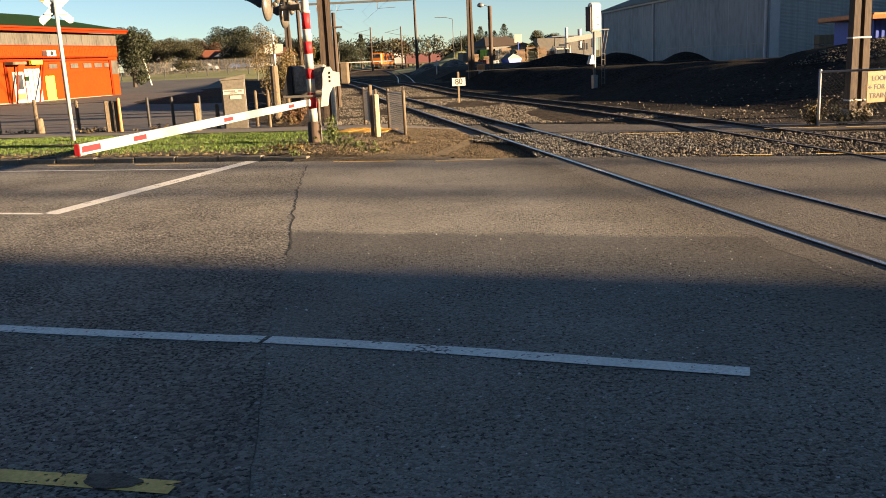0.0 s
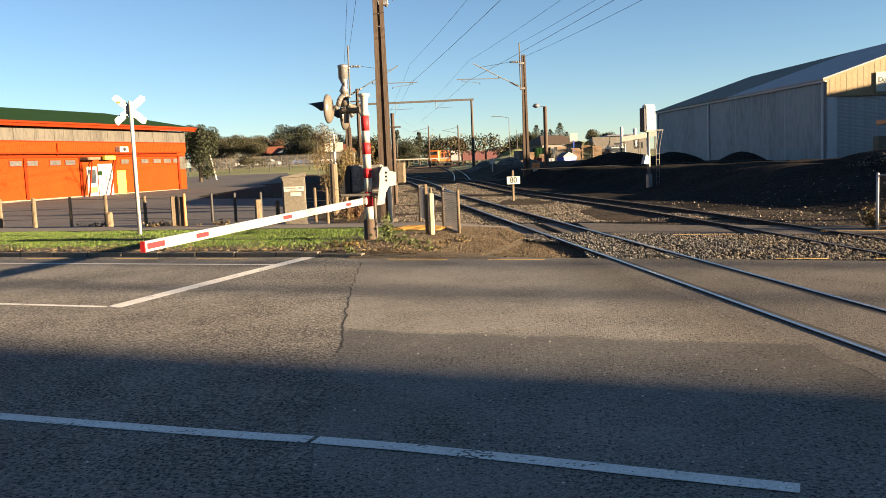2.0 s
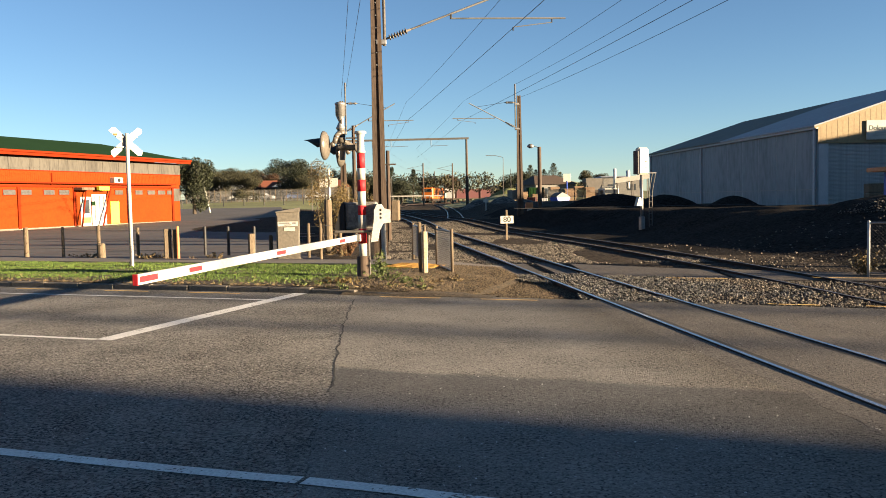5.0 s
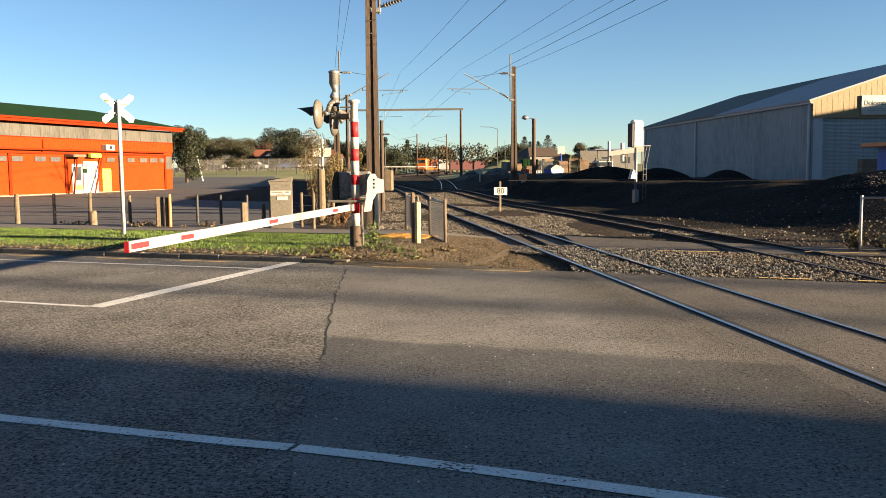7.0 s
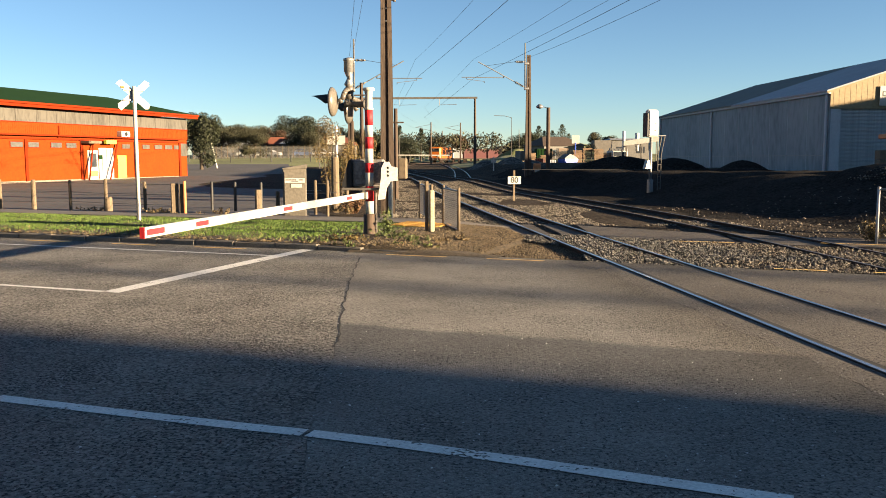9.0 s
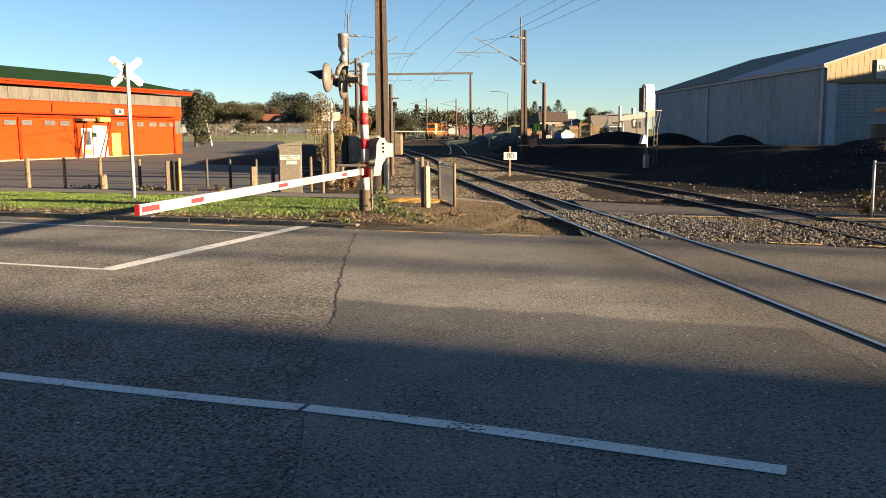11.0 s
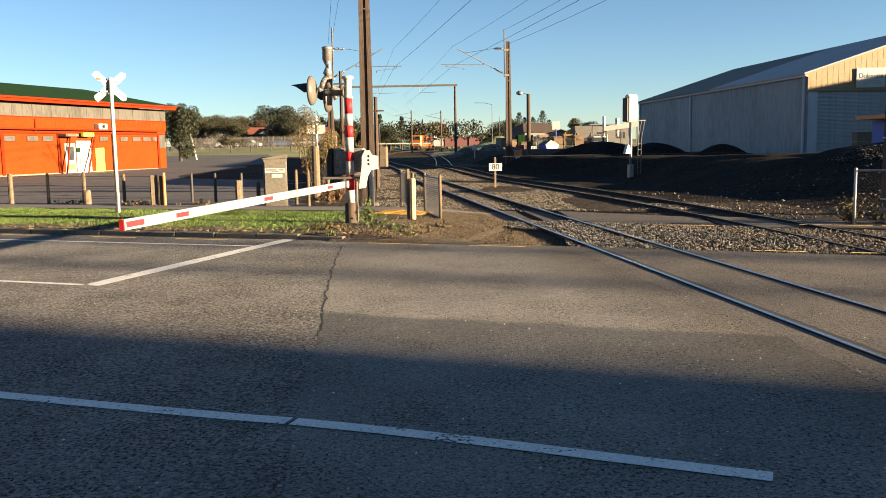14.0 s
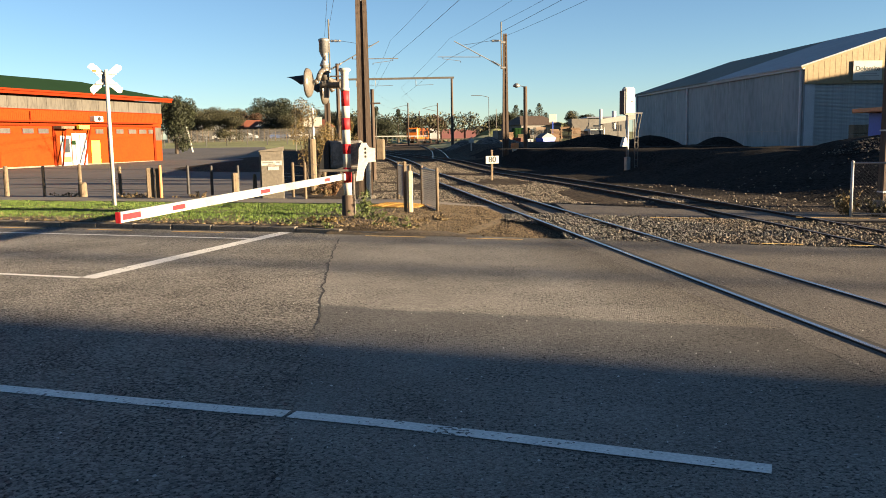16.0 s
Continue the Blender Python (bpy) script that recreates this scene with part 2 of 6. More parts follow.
def worn_through(m, scale, keep):
    """Lets the road show through chips in a painted line."""
    nt = m.node_tree
    n, l = nt.nodes, nt.links
    tc, a, b = n.new("ShaderNodeTexCoord"), n.new("ShaderNodeTexNoise"), n.new("ShaderNodeTexNoise")
    a.inputs["Scale"].default_value, a.inputs["Detail"].default_value = scale, 8
    b.inputs["Scale"].default_value, b.inputs["Detail"].default_value = scale * 0.12, 3
    add, ramp = n.new("ShaderNodeMath"), n.new("ShaderNodeValToRGB")
    add.operation = "MULTIPLY_ADD"
    for t in (a, b):
        l.new(tc.outputs["Object"], t.inputs["Vector"])
    l.new(b.outputs["Fac"], add.inputs[0])
    add.inputs[1].default_value = 0.6
    l.new(a.outputs["Fac"], add.inputs[2])
    ramp.color_ramp.elements[0].position, ramp.color_ramp.elements[1].position = keep, keep + 0.03
    l.new(add.outputs[0], ramp.inputs[0])
    l.new(ramp.outputs[0], n["Principled BSDF"].inputs["Alpha"])


worn_through(M_PAINT, 34, 0.635)
worn_through(M_YELLOW, 24, 0.61)


def wear_and_shade_bands(m, stops, strength, axis=(0.303, 0.953, 0.0), colour=(0.40, 0.41, 0.43, 1), flat=True):
    """Darkens bands along the road: bitumen worn smooth by tyres, and painted shade."""
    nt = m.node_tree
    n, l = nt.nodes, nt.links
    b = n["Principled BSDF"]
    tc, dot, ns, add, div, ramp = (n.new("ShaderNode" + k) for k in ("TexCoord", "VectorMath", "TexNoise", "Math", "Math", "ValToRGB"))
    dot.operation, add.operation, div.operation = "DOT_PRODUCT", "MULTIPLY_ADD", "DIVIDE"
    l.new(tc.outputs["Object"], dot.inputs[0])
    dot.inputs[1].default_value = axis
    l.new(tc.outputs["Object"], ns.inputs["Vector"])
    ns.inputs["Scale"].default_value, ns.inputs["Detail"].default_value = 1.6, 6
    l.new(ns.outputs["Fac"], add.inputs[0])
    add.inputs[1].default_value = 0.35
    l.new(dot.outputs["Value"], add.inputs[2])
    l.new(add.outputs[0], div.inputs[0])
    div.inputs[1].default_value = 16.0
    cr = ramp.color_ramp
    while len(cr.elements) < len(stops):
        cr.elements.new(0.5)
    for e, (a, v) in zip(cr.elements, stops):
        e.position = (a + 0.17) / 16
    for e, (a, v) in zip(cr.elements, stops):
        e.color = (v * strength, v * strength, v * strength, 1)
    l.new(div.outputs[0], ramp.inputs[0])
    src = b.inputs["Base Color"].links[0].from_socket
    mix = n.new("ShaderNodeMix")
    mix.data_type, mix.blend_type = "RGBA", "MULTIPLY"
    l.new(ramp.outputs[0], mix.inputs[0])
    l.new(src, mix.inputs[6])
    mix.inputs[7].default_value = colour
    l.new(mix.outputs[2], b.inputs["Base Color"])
    if not flat:
        return
    bump = next(q for q in n if q.bl_idname == "ShaderNodeBump")
    inv = n.new("ShaderNodeMath")
    inv.operation = "MULTIPLY_ADD"
    l.new(ramp.outputs[0], inv.inputs[0])
    inv.inputs[1].default_value, inv.inputs[2].default_value = -0.85, bump.inputs["Strength"].default_value
    l.new(inv.outputs[0], bump.inputs["Strength"])


# past about 10 m across, part of the darkening is shade painted into both seals
wear_and_shade_bands(M_NEW, ((0, 0.05), (4.2, 0.05), (4.8, 0.12), (6.2, 0.2), (6.7, 0.8), (7.75, 0.88), (7.88, 0), (9.3, 0), (10.0, 0.5), (16, 0.5)), 0.95)
wear_and_shade_bands(M_OLD, ((0, 0.35), (2.6, 0.35), (3.0, 0.6), (3.9, 0.6), (4.4, 0.25), (5.2, 0.15), (5.6, 0.1), (6.2, 0.1), (6.5, 0.0), (9.2, 0.0), (10.1, 0.6), (16, 0.6)), 0.8)

# darker and browner towards the rails, to meet the infill
wear_and_shade_bands(M_NEW, ((0, 0), (2.5, 0), (3.0, 0.35), (3.6, 0.8), (16, 0.8)), 1.0, (1.0, 0.16, 0.0), (0.55, 0.51, 0.46, 1), False)

# ---- mesh helpers ----
class Mesh:
    """Collects vertices and faces of one part."""

    def __init__(self):
        self.v, self.f, self.k = [], [], []

    def add(self, verts, faces, k=0):
        o = len(self.v)
        self.v += [tuple(p) for p in verts]
        self.f += [tuple(i + o for i in q) for q in faces]
        self.k += [k] * len(faces)
        return self

    def box(self, c, size, m=None, bevel=0.0, k=0):
        """A box about c; bevel chamfers its edges."""
        x, y, z = (a / 2 for a in size)
        if bevel:
            bm = bmesh.new()
            bmesh.ops.create_cube(bm, size=1.0, matrix=Matrix.Diagonal((*size, 1)))
            bmesh.ops.bevel(bm, geom=bm.edges[:], offset=bevel, segments=1, affect="EDGES", profile=0.5)
            bm.verts.index_update()
            vs, fs = [v.co.copy() for v in bm.verts], [[v.index for v in q.verts] for q in bm.faces]
            bm.free()
        else:
            vs = [Vector((a * x, b * y, d * z)) for d in (-1, 1) for b in (-1, 1) for a in (-1, 1)]
            fs = [(0, 2, 3, 1), (4, 5, 7, 6), (0, 1, 5, 4), (2, 6, 7, 3), (0, 4, 6, 2), (1, 3, 7, 5)]
        if m is not None:
            vs = [m @ v for v in vs]
        return self.add([v + Vector(c) for v in vs], fs, k)

    def tube(self, a, b, r0, r1=None, n=10, caps=True, k=0):
        """A round bar from a to b."""
        a, b = Vector(a), Vector(b)
        r1 = r0 if r1 is None else r1
        q = (b - a).to_track_quat("Z", "Y").to_matrix()
        ring = [q @ Vector((math.cos(2 * math.pi * i / n), math.sin(2 * math.pi * i / n), 0)) for i in range(n)]
        vs = [a + p * r0 for p in ring] + [b + p * r1 for p in ring]
        fs = [(i, (i + 1) % n, n + (i + 1) % n, n + i) for i in range(n)]
        if caps:
            fs += [tuple(range(n - 1, -1, -1)), tuple(range(n, 2 * n))]
        return self.add(vs, fs, k)

    def lathe(self, base, prof, axis=(0, 0, 1), n=16, k=0):
        """Turns a profile of (radius, height) about an axis."""
        q = Vector(axis).to_track_quat("Z", "Y").to_matrix()
        vs, fs = [], []
        for r, h in prof:
            vs += [Vector(base) + q @ Vector((r * math.cos(2 * math.pi * i / n), r * math.sin(2 * math.pi * i / n), h)) for i in range(n)]
        for j in range(len(prof) - 1):
            fs += [(j * n + i, j * n + (i + 1) % n, (j + 1) * n + (i + 1) % n, (j + 1) * n + i) for i in range(n)]
        fs += [tuple(range(n - 1, -1, -1)), tuple(range((len(prof) - 1) * n, len(prof) * n))]
        return self.add(vs, fs, k)

    def slab(self, outline, z0, z1, k=0):
        """A prism of a plan outline, anticlockwise."""
        n = len(outline)
        vs = [(x, y, z0) for x, y in outline] + [(x, y, z1) for x, y in outline]
        fs = [(i, (i + 1) % n, n + (i + 1) % n, n + i) for i in range(n)] + [tuple(range(n - 1, -1, -1)), tuple(range(n, 2 * n))]
        return self.add(vs, fs, k)

    def prism(self, outline, m, t, k=0):
        """A plate of an outline in a plane (u, v), t thick, set by the pose m."""
        n = len(outline)
        vs = [m @ Vector((u, v, -t / 2)) for u, v in outline] + [m @ Vector((u, v, t / 2)) for u, v in outline]
        fs = [(i, (i + 1) % n, n + (i + 1) % n, n + i) for i in range(n)] + [tuple(range(n - 1, -1, -1)), tuple(range(n, 2 * n))]
        return self.add(vs, fs, k)

    def strip(self, pts, offs, zs):
        """A ribbon swept along plan points; offs and zs: its section."""
        vs, n = [], len(offs)
        for i, p in enumerate(pts):
            a, b = Vector(pts[max(i - 1, 0)][:2]), Vector(pts[min(i + 1, len(pts) - 1)][:2])
            d = (b - a).normalized()
            side = Vector((d.y, -d.x))
            zb = p[2] if len(p) > 2 else 0.0
            vs += [(p[0] + side.x * o, p[1] + side.y * o, zb + z) for o, z in zip(offs, zs)]
        fs = [(i * n + j, i * n + j + 1, (i + 1) * n + j + 1, (i + 1) * n + j) for i in range(len(pts) - 1) for j in range(n - 1)]
        return self.add(vs, fs)

    def make(self, name, mats, parent=None, label="", smooth=False):
        me = bpy.data.meshes.new(name)
        me.from_pydata(self.v, [], self.f)
        for m in mats if isinstance(mats, (list, tuple)) else [mats]:
            me.materials.append(m)
        if any(self.k):
            me.polygons.foreach_set("material_index", self.k)
        if smooth:
            me.polygons.foreach_set("use_smooth", [True] * len(me.polygons))
        me.update()
        ob = new(name, me)
        if parent is not None:
            ob.parent = parent
        if label:
            ob["label"] = label
        return ob


def thing(name, label, category, at=(0, 0, 0), turn=0.0, group="", kind=""):
    ob = new(name)
    ob.empty_display_size = 0.2
    ob.matrix_basis = pose(*at, 0, 0, turn)
    return tagged(ob, label, category, group, kind)


def write(text, size, m, mat, parent, name="lettering", align="CENTER"):
    """Raised lettering in the built-in font, as a mesh."""
    cu = bpy.data.curves.new(name, "FONT")
    cu.offset = 0.012 * size
    cu.body, cu.size, cu.extrude, cu.align_x, cu.align_y = text, size, 0.002, align, "CENTER"
    tmp = bpy.data.objects.new(name, cu)
    scene.collection.objects.link(tmp)
    me = bpy.data.meshes.new_from_object(tmp.evaluated_get(bpy.context.evaluated_depsgraph_get()))
    bpy.data.objects.remove(tmp)
    me.materials.clear()
    me.materials.append(mat)
    ob = new(name, me)
    ob.parent = parent
    ob.matrix_basis = m
    return ob


# ---- plan ----
ROAD_E, ROAD_N = Vector((0.953, -0.303)), Vector((0.303, 0.953))


def road(s, n):
    """Plan place of s metres along and n metres across the road."""
    p = ROAD_E * s + ROAD_N * n
    return (p.x, p.y)


def smooth01(a, b, x):
    t = min(1.0, max(0.0, (x - a) / (b - a)))
    return t * t * (3 - 2 * t)


def track_a(y):
    return 4.75 - 0.16 * y + (0.0012 * (y - 90) ** 2 if y > 90 else 0.0)


def track_b(y):
    if y < 15.6:
        return 6.3 - 0.1 * (y - 15.6)
    if y < 34:
        return 6.3 - 0.1 * (y - 15.6) - 0.0027 * (y - 15.6) ** 2
    if y < 90:
        return 3.55 - 0.2 * (y - 34)
    return track_a(y) + 2.0 * max(0.0, 1 - (y - 90) / 60)


def toe(y):
    """The foot of the spoil bank."""
    for y0, x0, y1, x1 in ((-99, 8.4, 23, 8.4), (23, 8.4, 42, 5.3), (42, 5.3, 57, 0.9)):
        if y < y1:
            return x0 + (x1 - x0) * (y - y0) / (y1 - y0)
    return 0.9 - 0.07 * (y - 57)


def rise(y):
    return 0.30 * smooth01(42, 62, y) + 0.5 * smooth01(95, 200, y)


def far_z(y):
    """The land climbs gently towards the houses."""
    return 0.018 * max(0.0, min(y, 128) - 80) + 0.03 * max(0.0, min(y, 190) - 128)


def ground_z(x, y):
    off = abs(x - track_a(min(y, 330)))
    near_track = 1 - smooth01(6, 20, off)
    z = -0.07 + far_z(y) * (1 - near_track) + rise(y) * near_track
    z += 8.5 * math.exp(-((x - 26) / 34) ** 2 - ((y - 430) / 50) ** 2)
    if y > 19:
        u = x - toe(y)
        up = smooth01(0, 7 - 4 * smooth01(36, 55, y), u) * smooth01(19.5, 25, y)
        z += (1.05 - rise(y)) * up * (1 - smooth01(100, 150, y))
        z += 0.85 * max(0.0, 1 - math.hypot((x - 16.6) / 4.6, (y - 32) / 5.0)) ** 0.8
        if up > 0.02:
            z += 0.16 * up * noise.noise((x * 0.5, y * 0.5, 3.1)) + 0.06 * noise.noise((x * 2, y * 2, 1))
    return z + 0.02 * noise.noise((x * 1.7, y * 1.7, 7)) * (1 if y < 60 else 0)

M_TACT = material("yellow_tactile", (0.30, 0.16, 0.03), (0.46, 0.26, 0.06), 3, 25, 0.8)
# ---- ground, road, rails ----
def axis_steps(lo, hi, fine_lo, fine_hi, fine, growth=1.25):
    out, v, d = [], fine_lo, fine
    while v < fine_hi:
        out.append(v)
        v += fine
    while v < hi:
        out.append(v)
        d *= growth
        v += d
    out.append(hi)
    v, d = fine_lo, fine
    while v > lo:
        d *= growth
        v -= d
        out.insert(0, max(v, lo))
    return out


xs, ys = axis_steps(-2500, 2500, -14, 36, 0.5, 1.13), axis_steps(-60, 2500, 12, 64, 0.5, 1.07)
g = Mesh()
g.v = [(x, y, ground_z(x, y)) for y in ys for x in xs]
nx = len(xs)
for j in range(len(ys) - 1):
    for i in range(nx - 1):
        g.f.append((j * nx + i, j * nx + i + 1, (j + 1) * nx + i + 1, (j + 1) * nx + i))
        cx, cy = (xs[i] + xs[i + 1]) / 2, (ys[j] + ys[j + 1]) / 2
        u = cx - toe(cy)
        # spoil colour runs past the bank foot, standing in for shade on the flat
        g.k.append(1 if (u > (-1.7 if 25 < cy < 60 else 0.3) and 19 < cy < 75) else 2 if (cy > 130 or cx < -60) and abs(cx - track_a(min(cy, 300))) > 8 else 0)
tagged(g.make("ground", [M_DIRT, M_BANK, M_FIELD], smooth=True), "dark stony railway ground running out to fields", "ground", kind="structure")

KERB_N = 14.05
CRACK = [(-2.35, 15.5), (-2.09, 12.81), (-1.82, 10.63), (-1.72, 9.79), (-1.41, 7.66), (-1.25, 5.97), (-1.13, 5.12), (-0.98, 4.19), (-0.75, 2.6), (-0.3, 0.0), (0.6, -6.0)]
joint = []
for (x0, y0), (x1, y1) in zip(CRACK, CRACK[1:]):
    for i in range(14):
        t = i / 14
        w = 0.03 if y0 > 7 else 0.015
        yy = y0 + (y1 - y0) * t
        joint.append((x0 + (x1 - x0) * t + w * noise.noise((yy * 3.1, 0, 0)) + w * 1.3 * noise.noise((yy * 13, 5, 0)), yy))
joint.append(CRACK[-1])
left_far, right_far = road(-90, KERB_N), road(90, KERB_N)
old = Mesh().slab([road(-90, -5), *joint[::-1], left_far], -0.3, 0.0)
tagged(old.make("road", M_OLD), "old coarse chipseal road with worn patches", "road", kind="structure")
jr = [(x + 0.002, y) for x, y in joint]
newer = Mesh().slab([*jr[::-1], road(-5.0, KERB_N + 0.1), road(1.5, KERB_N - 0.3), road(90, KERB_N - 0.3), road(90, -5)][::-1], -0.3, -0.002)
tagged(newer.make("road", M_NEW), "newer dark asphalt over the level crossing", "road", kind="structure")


crack = Mesh()
cpts = [p for p in joint if 7.5 < p[1] < 14.75]
for i, (x, y) in enumerate(cpts):
    w = 0.008 + 0.014 * max(0.0, noise.noise((y * 9.3, 8, 0))) if 7.8 < y < 14.6 else 0.004
    crack.v += [(x - w, y, 0.0018), (x + w, y, 0.0018)]
crack.f = [(2 * i, 2 * i + 2, 2 * i + 3, 2 * i + 1) for i in range(len(cpts) - 1)]
crack.k = [0] * len(crack.f)
tagged(crack.make("road_crack", M_SLOT), "ragged dark crack along the seal joint", "crack", kind="structure")
# browner infill asphalt about the rails
M_INFILL = chipseal("brown_infill_asphalt", (0.055, 0.049, 0.042), (0.185, 0.163, 0.138), 76, 0.008, 0.06, 0.003, lumps=16, lump_k=0.5)
wear_and_shade_bands(M_INFILL, ((0, 0.1), (6.2, 0.2), (6.8, 0.5), (7.6, 0.5), (7.95, 0), (16, 0)), 0.7)
edge_l = [(track_a(y) - 0.97 + 0.16 * noise.noise((y * 1.7, 3, 0)) + 0.05 * noise.noise((y * 7, 4, 0)), y) for y in np.arange(-4.5, 13.0, 0.12)]
infill = Mesh().slab([*edge_l, road(-2.9, 13.74), road(8.5, 13.74), road(14.0, -3.5)], -0.28, -0.0012)
tagged(infill.make("road_patch", M_INFILL), "browner asphalt infill around the crossing rails", "road patch", kind="structure")


def paint(name, pts, w, mat, label, z=0.004):
    st = Mesh().strip(pts, (-w / 2, w / 2), (z, z))
    return tagged(st.make(name, mat), label, "road marking", kind="structure")


def road_line(name, n, s0, s1, w, mat, label):
    k = max(2, int((s1 - s0) / 0.5))
    return paint(name, [road(s0 + (s1 - s0) * i / k, n) for i in range(k + 1)], w, mat, label)


S_END = 0.953 * 1.48 - 0.303 * 4.19
EDGE = [(-60, 4.2), (-20, 4.36), (-8, 4.44), (-5.0, 4.458), (-4.27, 4.47), (-3.6, 4.485), (-3.0, 4.507), (-2.64, 4.53), (-2.0, 4.535), (-1.27, 4.51), (-0.64, 4.475), (-0.2, 4.455), (S_END, 4.44)]
paint("edge_line", [road(a, n) for a, n in EDGE[:7]] + [road(-2.655, 4.528)], 0.13, M_PAINT, "worn white painted edge line on the road")
paint("edge_line", [road(-2.62, 4.53)] + [road(a, n) for a, n in EDGE[8:]], 0.13, M_PAINT, "worn white painted edge line on the road")
road_line("edge_line", 12.96, -60, -8.15, 0.10, M_PAINT, "thin white painted edge line beside the kerb")
road_line("centre_line", 8.66, -60, -7.9, 0.10, M_PAINT, "white painted centre line ending at the crossing")
paint("limit_line", [(-4.85, 10.6), (-3.80, 14.5), (-3.42, 15.85)], 0.27, M_PAINT, "white slanting limit line before the crossing")
road_line("no_stopping_line", 2.76, -0.95, 0.2, 0.10, M_YELLOW, "worn yellow dash at the near road edge")
paint("no_stopping_line", [road(-3.9, 2.61), road(-2.87, 2.685), road(-2.48, 2.715), road(-2.07, 2.745)], 0.105, M_YELLOW, "worn yellow dash at the near road edge")
for s0, s1 in ((-14.7, -13.45), (-12.38, -11.32), (-10.38, -9.23), (-6.33, -5.2), (-4.47, -3.48)):
    road_line("no_stopping_line", 13.78, s0, s1, 0.075, M_YELLOW, "worn yellow dash beside the kerb")
for a, b in (((4.3, 13.32), (5.0, 13.08)), ((5.6, 12.92), (6.7, 12.55)), ((3.68, 17.73), (4.83, 17.41)), ((6.5, 17.4), (7.75, 16.95)), ((7.9, 16.9), (9.5, 16.4)), ((-0.62, 20.35), (0.3, 19.95))):
    paint("no_stopping_line", [a, b], 0.08, M_YELLOW, "faded yellow painted line beside the gravel")

# rails
M_DULL = material("dull_rail_steel", (0.06, 0.05, 0.045), (0.17, 0.155, 0.145), 3.0, 40, 0.45, 0.8, bump=0.1, depth=0.001)
RAIL_OFFS = (-0.065, -0.065, -0.01, -0.01, -0.036, -0.036, -0.026, 0.028, 0.036, 0.036, 0.01, 0.01, 0.065, 0.065)
RAIL_ZS = (-0.14, -0.125, -0.11, -0.04, -0.03, -0.008, 0.0, 0.0, -0.008, -0.03, -0.04, -0.11, -0.125, -0.14)


def rail(path, y0, y1, side, head=None):
    pts, y = [], y0
    while y < y1:
        d = (path(y + 0.1) - path(y - 0.1)) / 0.2
        c = math.hypot(1, d)
        pts.append((path(y) + side * 0.568 / c, y - side * 0.568 * d / c, 0.012 + rise(y)))
        y += 0.6 if y < 60 else 3.0
    st = Mesh().strip(pts, RAIL_OFFS, RAIL_ZS)
    n = len(RAIL_OFFS) - 1
    st.k = [1 if i % n == 6 else 0 for i in range(len(st.f))]
    ob = st.make("rail", [M_RUST, head or M_RAIL])
    return tagged(ob, "steel railway rail with a polished head", "rail", "running rails", "structure")


for tr, y0, y1 in ((track_a, -12, 330), (track_b, -12, 140)):
    for side in (-1, 1):
        rail(tr, y0, y1, side, M_DULL if tr is track_b else None)
# flangeways in the asphalt
for tr, ye in ((track_a, 15.0), (track_b, 12.9)):
    for side in (-1, 1):
        pts = [(tr(y) + side * 0.495, y) for y in np.arange(-5, ye, 0.5)]
        paint("flangeway", pts, 0.085, M_SLOT, "dark flange gap beside the rail", 0.001)
# sleepers
sl = Mesh().box((0, 0, 0), (2.1, 0.2, 0.13), bevel=0.012)
first = sl.make("sleeper", M_SLEEPER)
tagged(first, "weathered timber railway sleeper in the ballast", "sleeper", "sleepers", "structure")
first.matrix_basis = pose(track_a(15.6), 15.6, -0.16, 0, 0, 9)
for tr, y0, y1 in ((track_a, 16.2, 19.2), (track_a, 22.6, 60), (track_b, 14.0, 16.5), (track_b, 20.5, 55)):
    y = y0
    while y < y1:
        copy_thing(first, pose(tr(y), y, -0.16 + rise(y) + random.uniform(-0.01, 0.01), 0, 0, 9 + random.uniform(-1, 1)))
        y += 0.62
# asphalt pads of the foot crossing over the tracks
pad = Mesh().slab([(-1.2, 21.9), (-0.3, 20.1), (1.0, 19.55), (1.35, 19.5), (1.05, 22.6)], -0.3, -0.035)
pad.slab([(1.65, 19.4), (2.15, 19.25), (1.95, 22.6), (1.3, 22.7)], -0.3, -0.04)
pad.slab([(2.3, 19.2), (5.0, 17.6), (5.15, 19.9), (2.2, 22.4)], -0.3, -0.035)
pad.slab([(5.2, 17.5), (6.4, 17.2), (9.6, 16.2), (10.2, 17.9), (6.6, 19.2), (5.3, 20.3)], -0.3, -0.035)
tagged(pad.make("pavement", M_PAD), "dark asphalt foot crossing over the rails", "pavement", kind="structure")

# verge, kerb and footpath
vg = Mesh()
N0, N1, rows_s = KERB_N + 0.14, 19.4, np.arange(-60, -4.6, 0.35)
cols = [N0 - 0.01, *np.linspace(N0, N1, 16)]
for s in rows_s:
    for c in cols:
        x, y = road(s, c)
        fade = smooth01(-4.6, -7.0, s) if s > -7 else 1.0
        h = 0.10 * (1 - smooth01(-7.2, -4.7, s)) + 0.03 * smooth01(N0, N0 + 1.5, c) * (1 - smooth01(N1 - 1.5, N1, c)) + 0.03 * noise.noise((x * 1.3, y * 1.3, 0))
        vg.v.append((x, y, -0.12 if c < N0 else h if s < -4.8 and x < track_a(y) - 1.15 else -0.09))
nc = len(cols)
for i in range(len(rows_s) - 1):
    for j in range(nc - 1):
        vg.f.append((i * nc + j, (i + 1) * nc + j, (i + 1) * nc + j + 1, i * nc + j + 1))
        vg.k.append(0)
tagged(vg.make("verge", M_VERGE, smooth=True), "grass verge soil with dry leaves along the kerb", "verge", kind="structure")
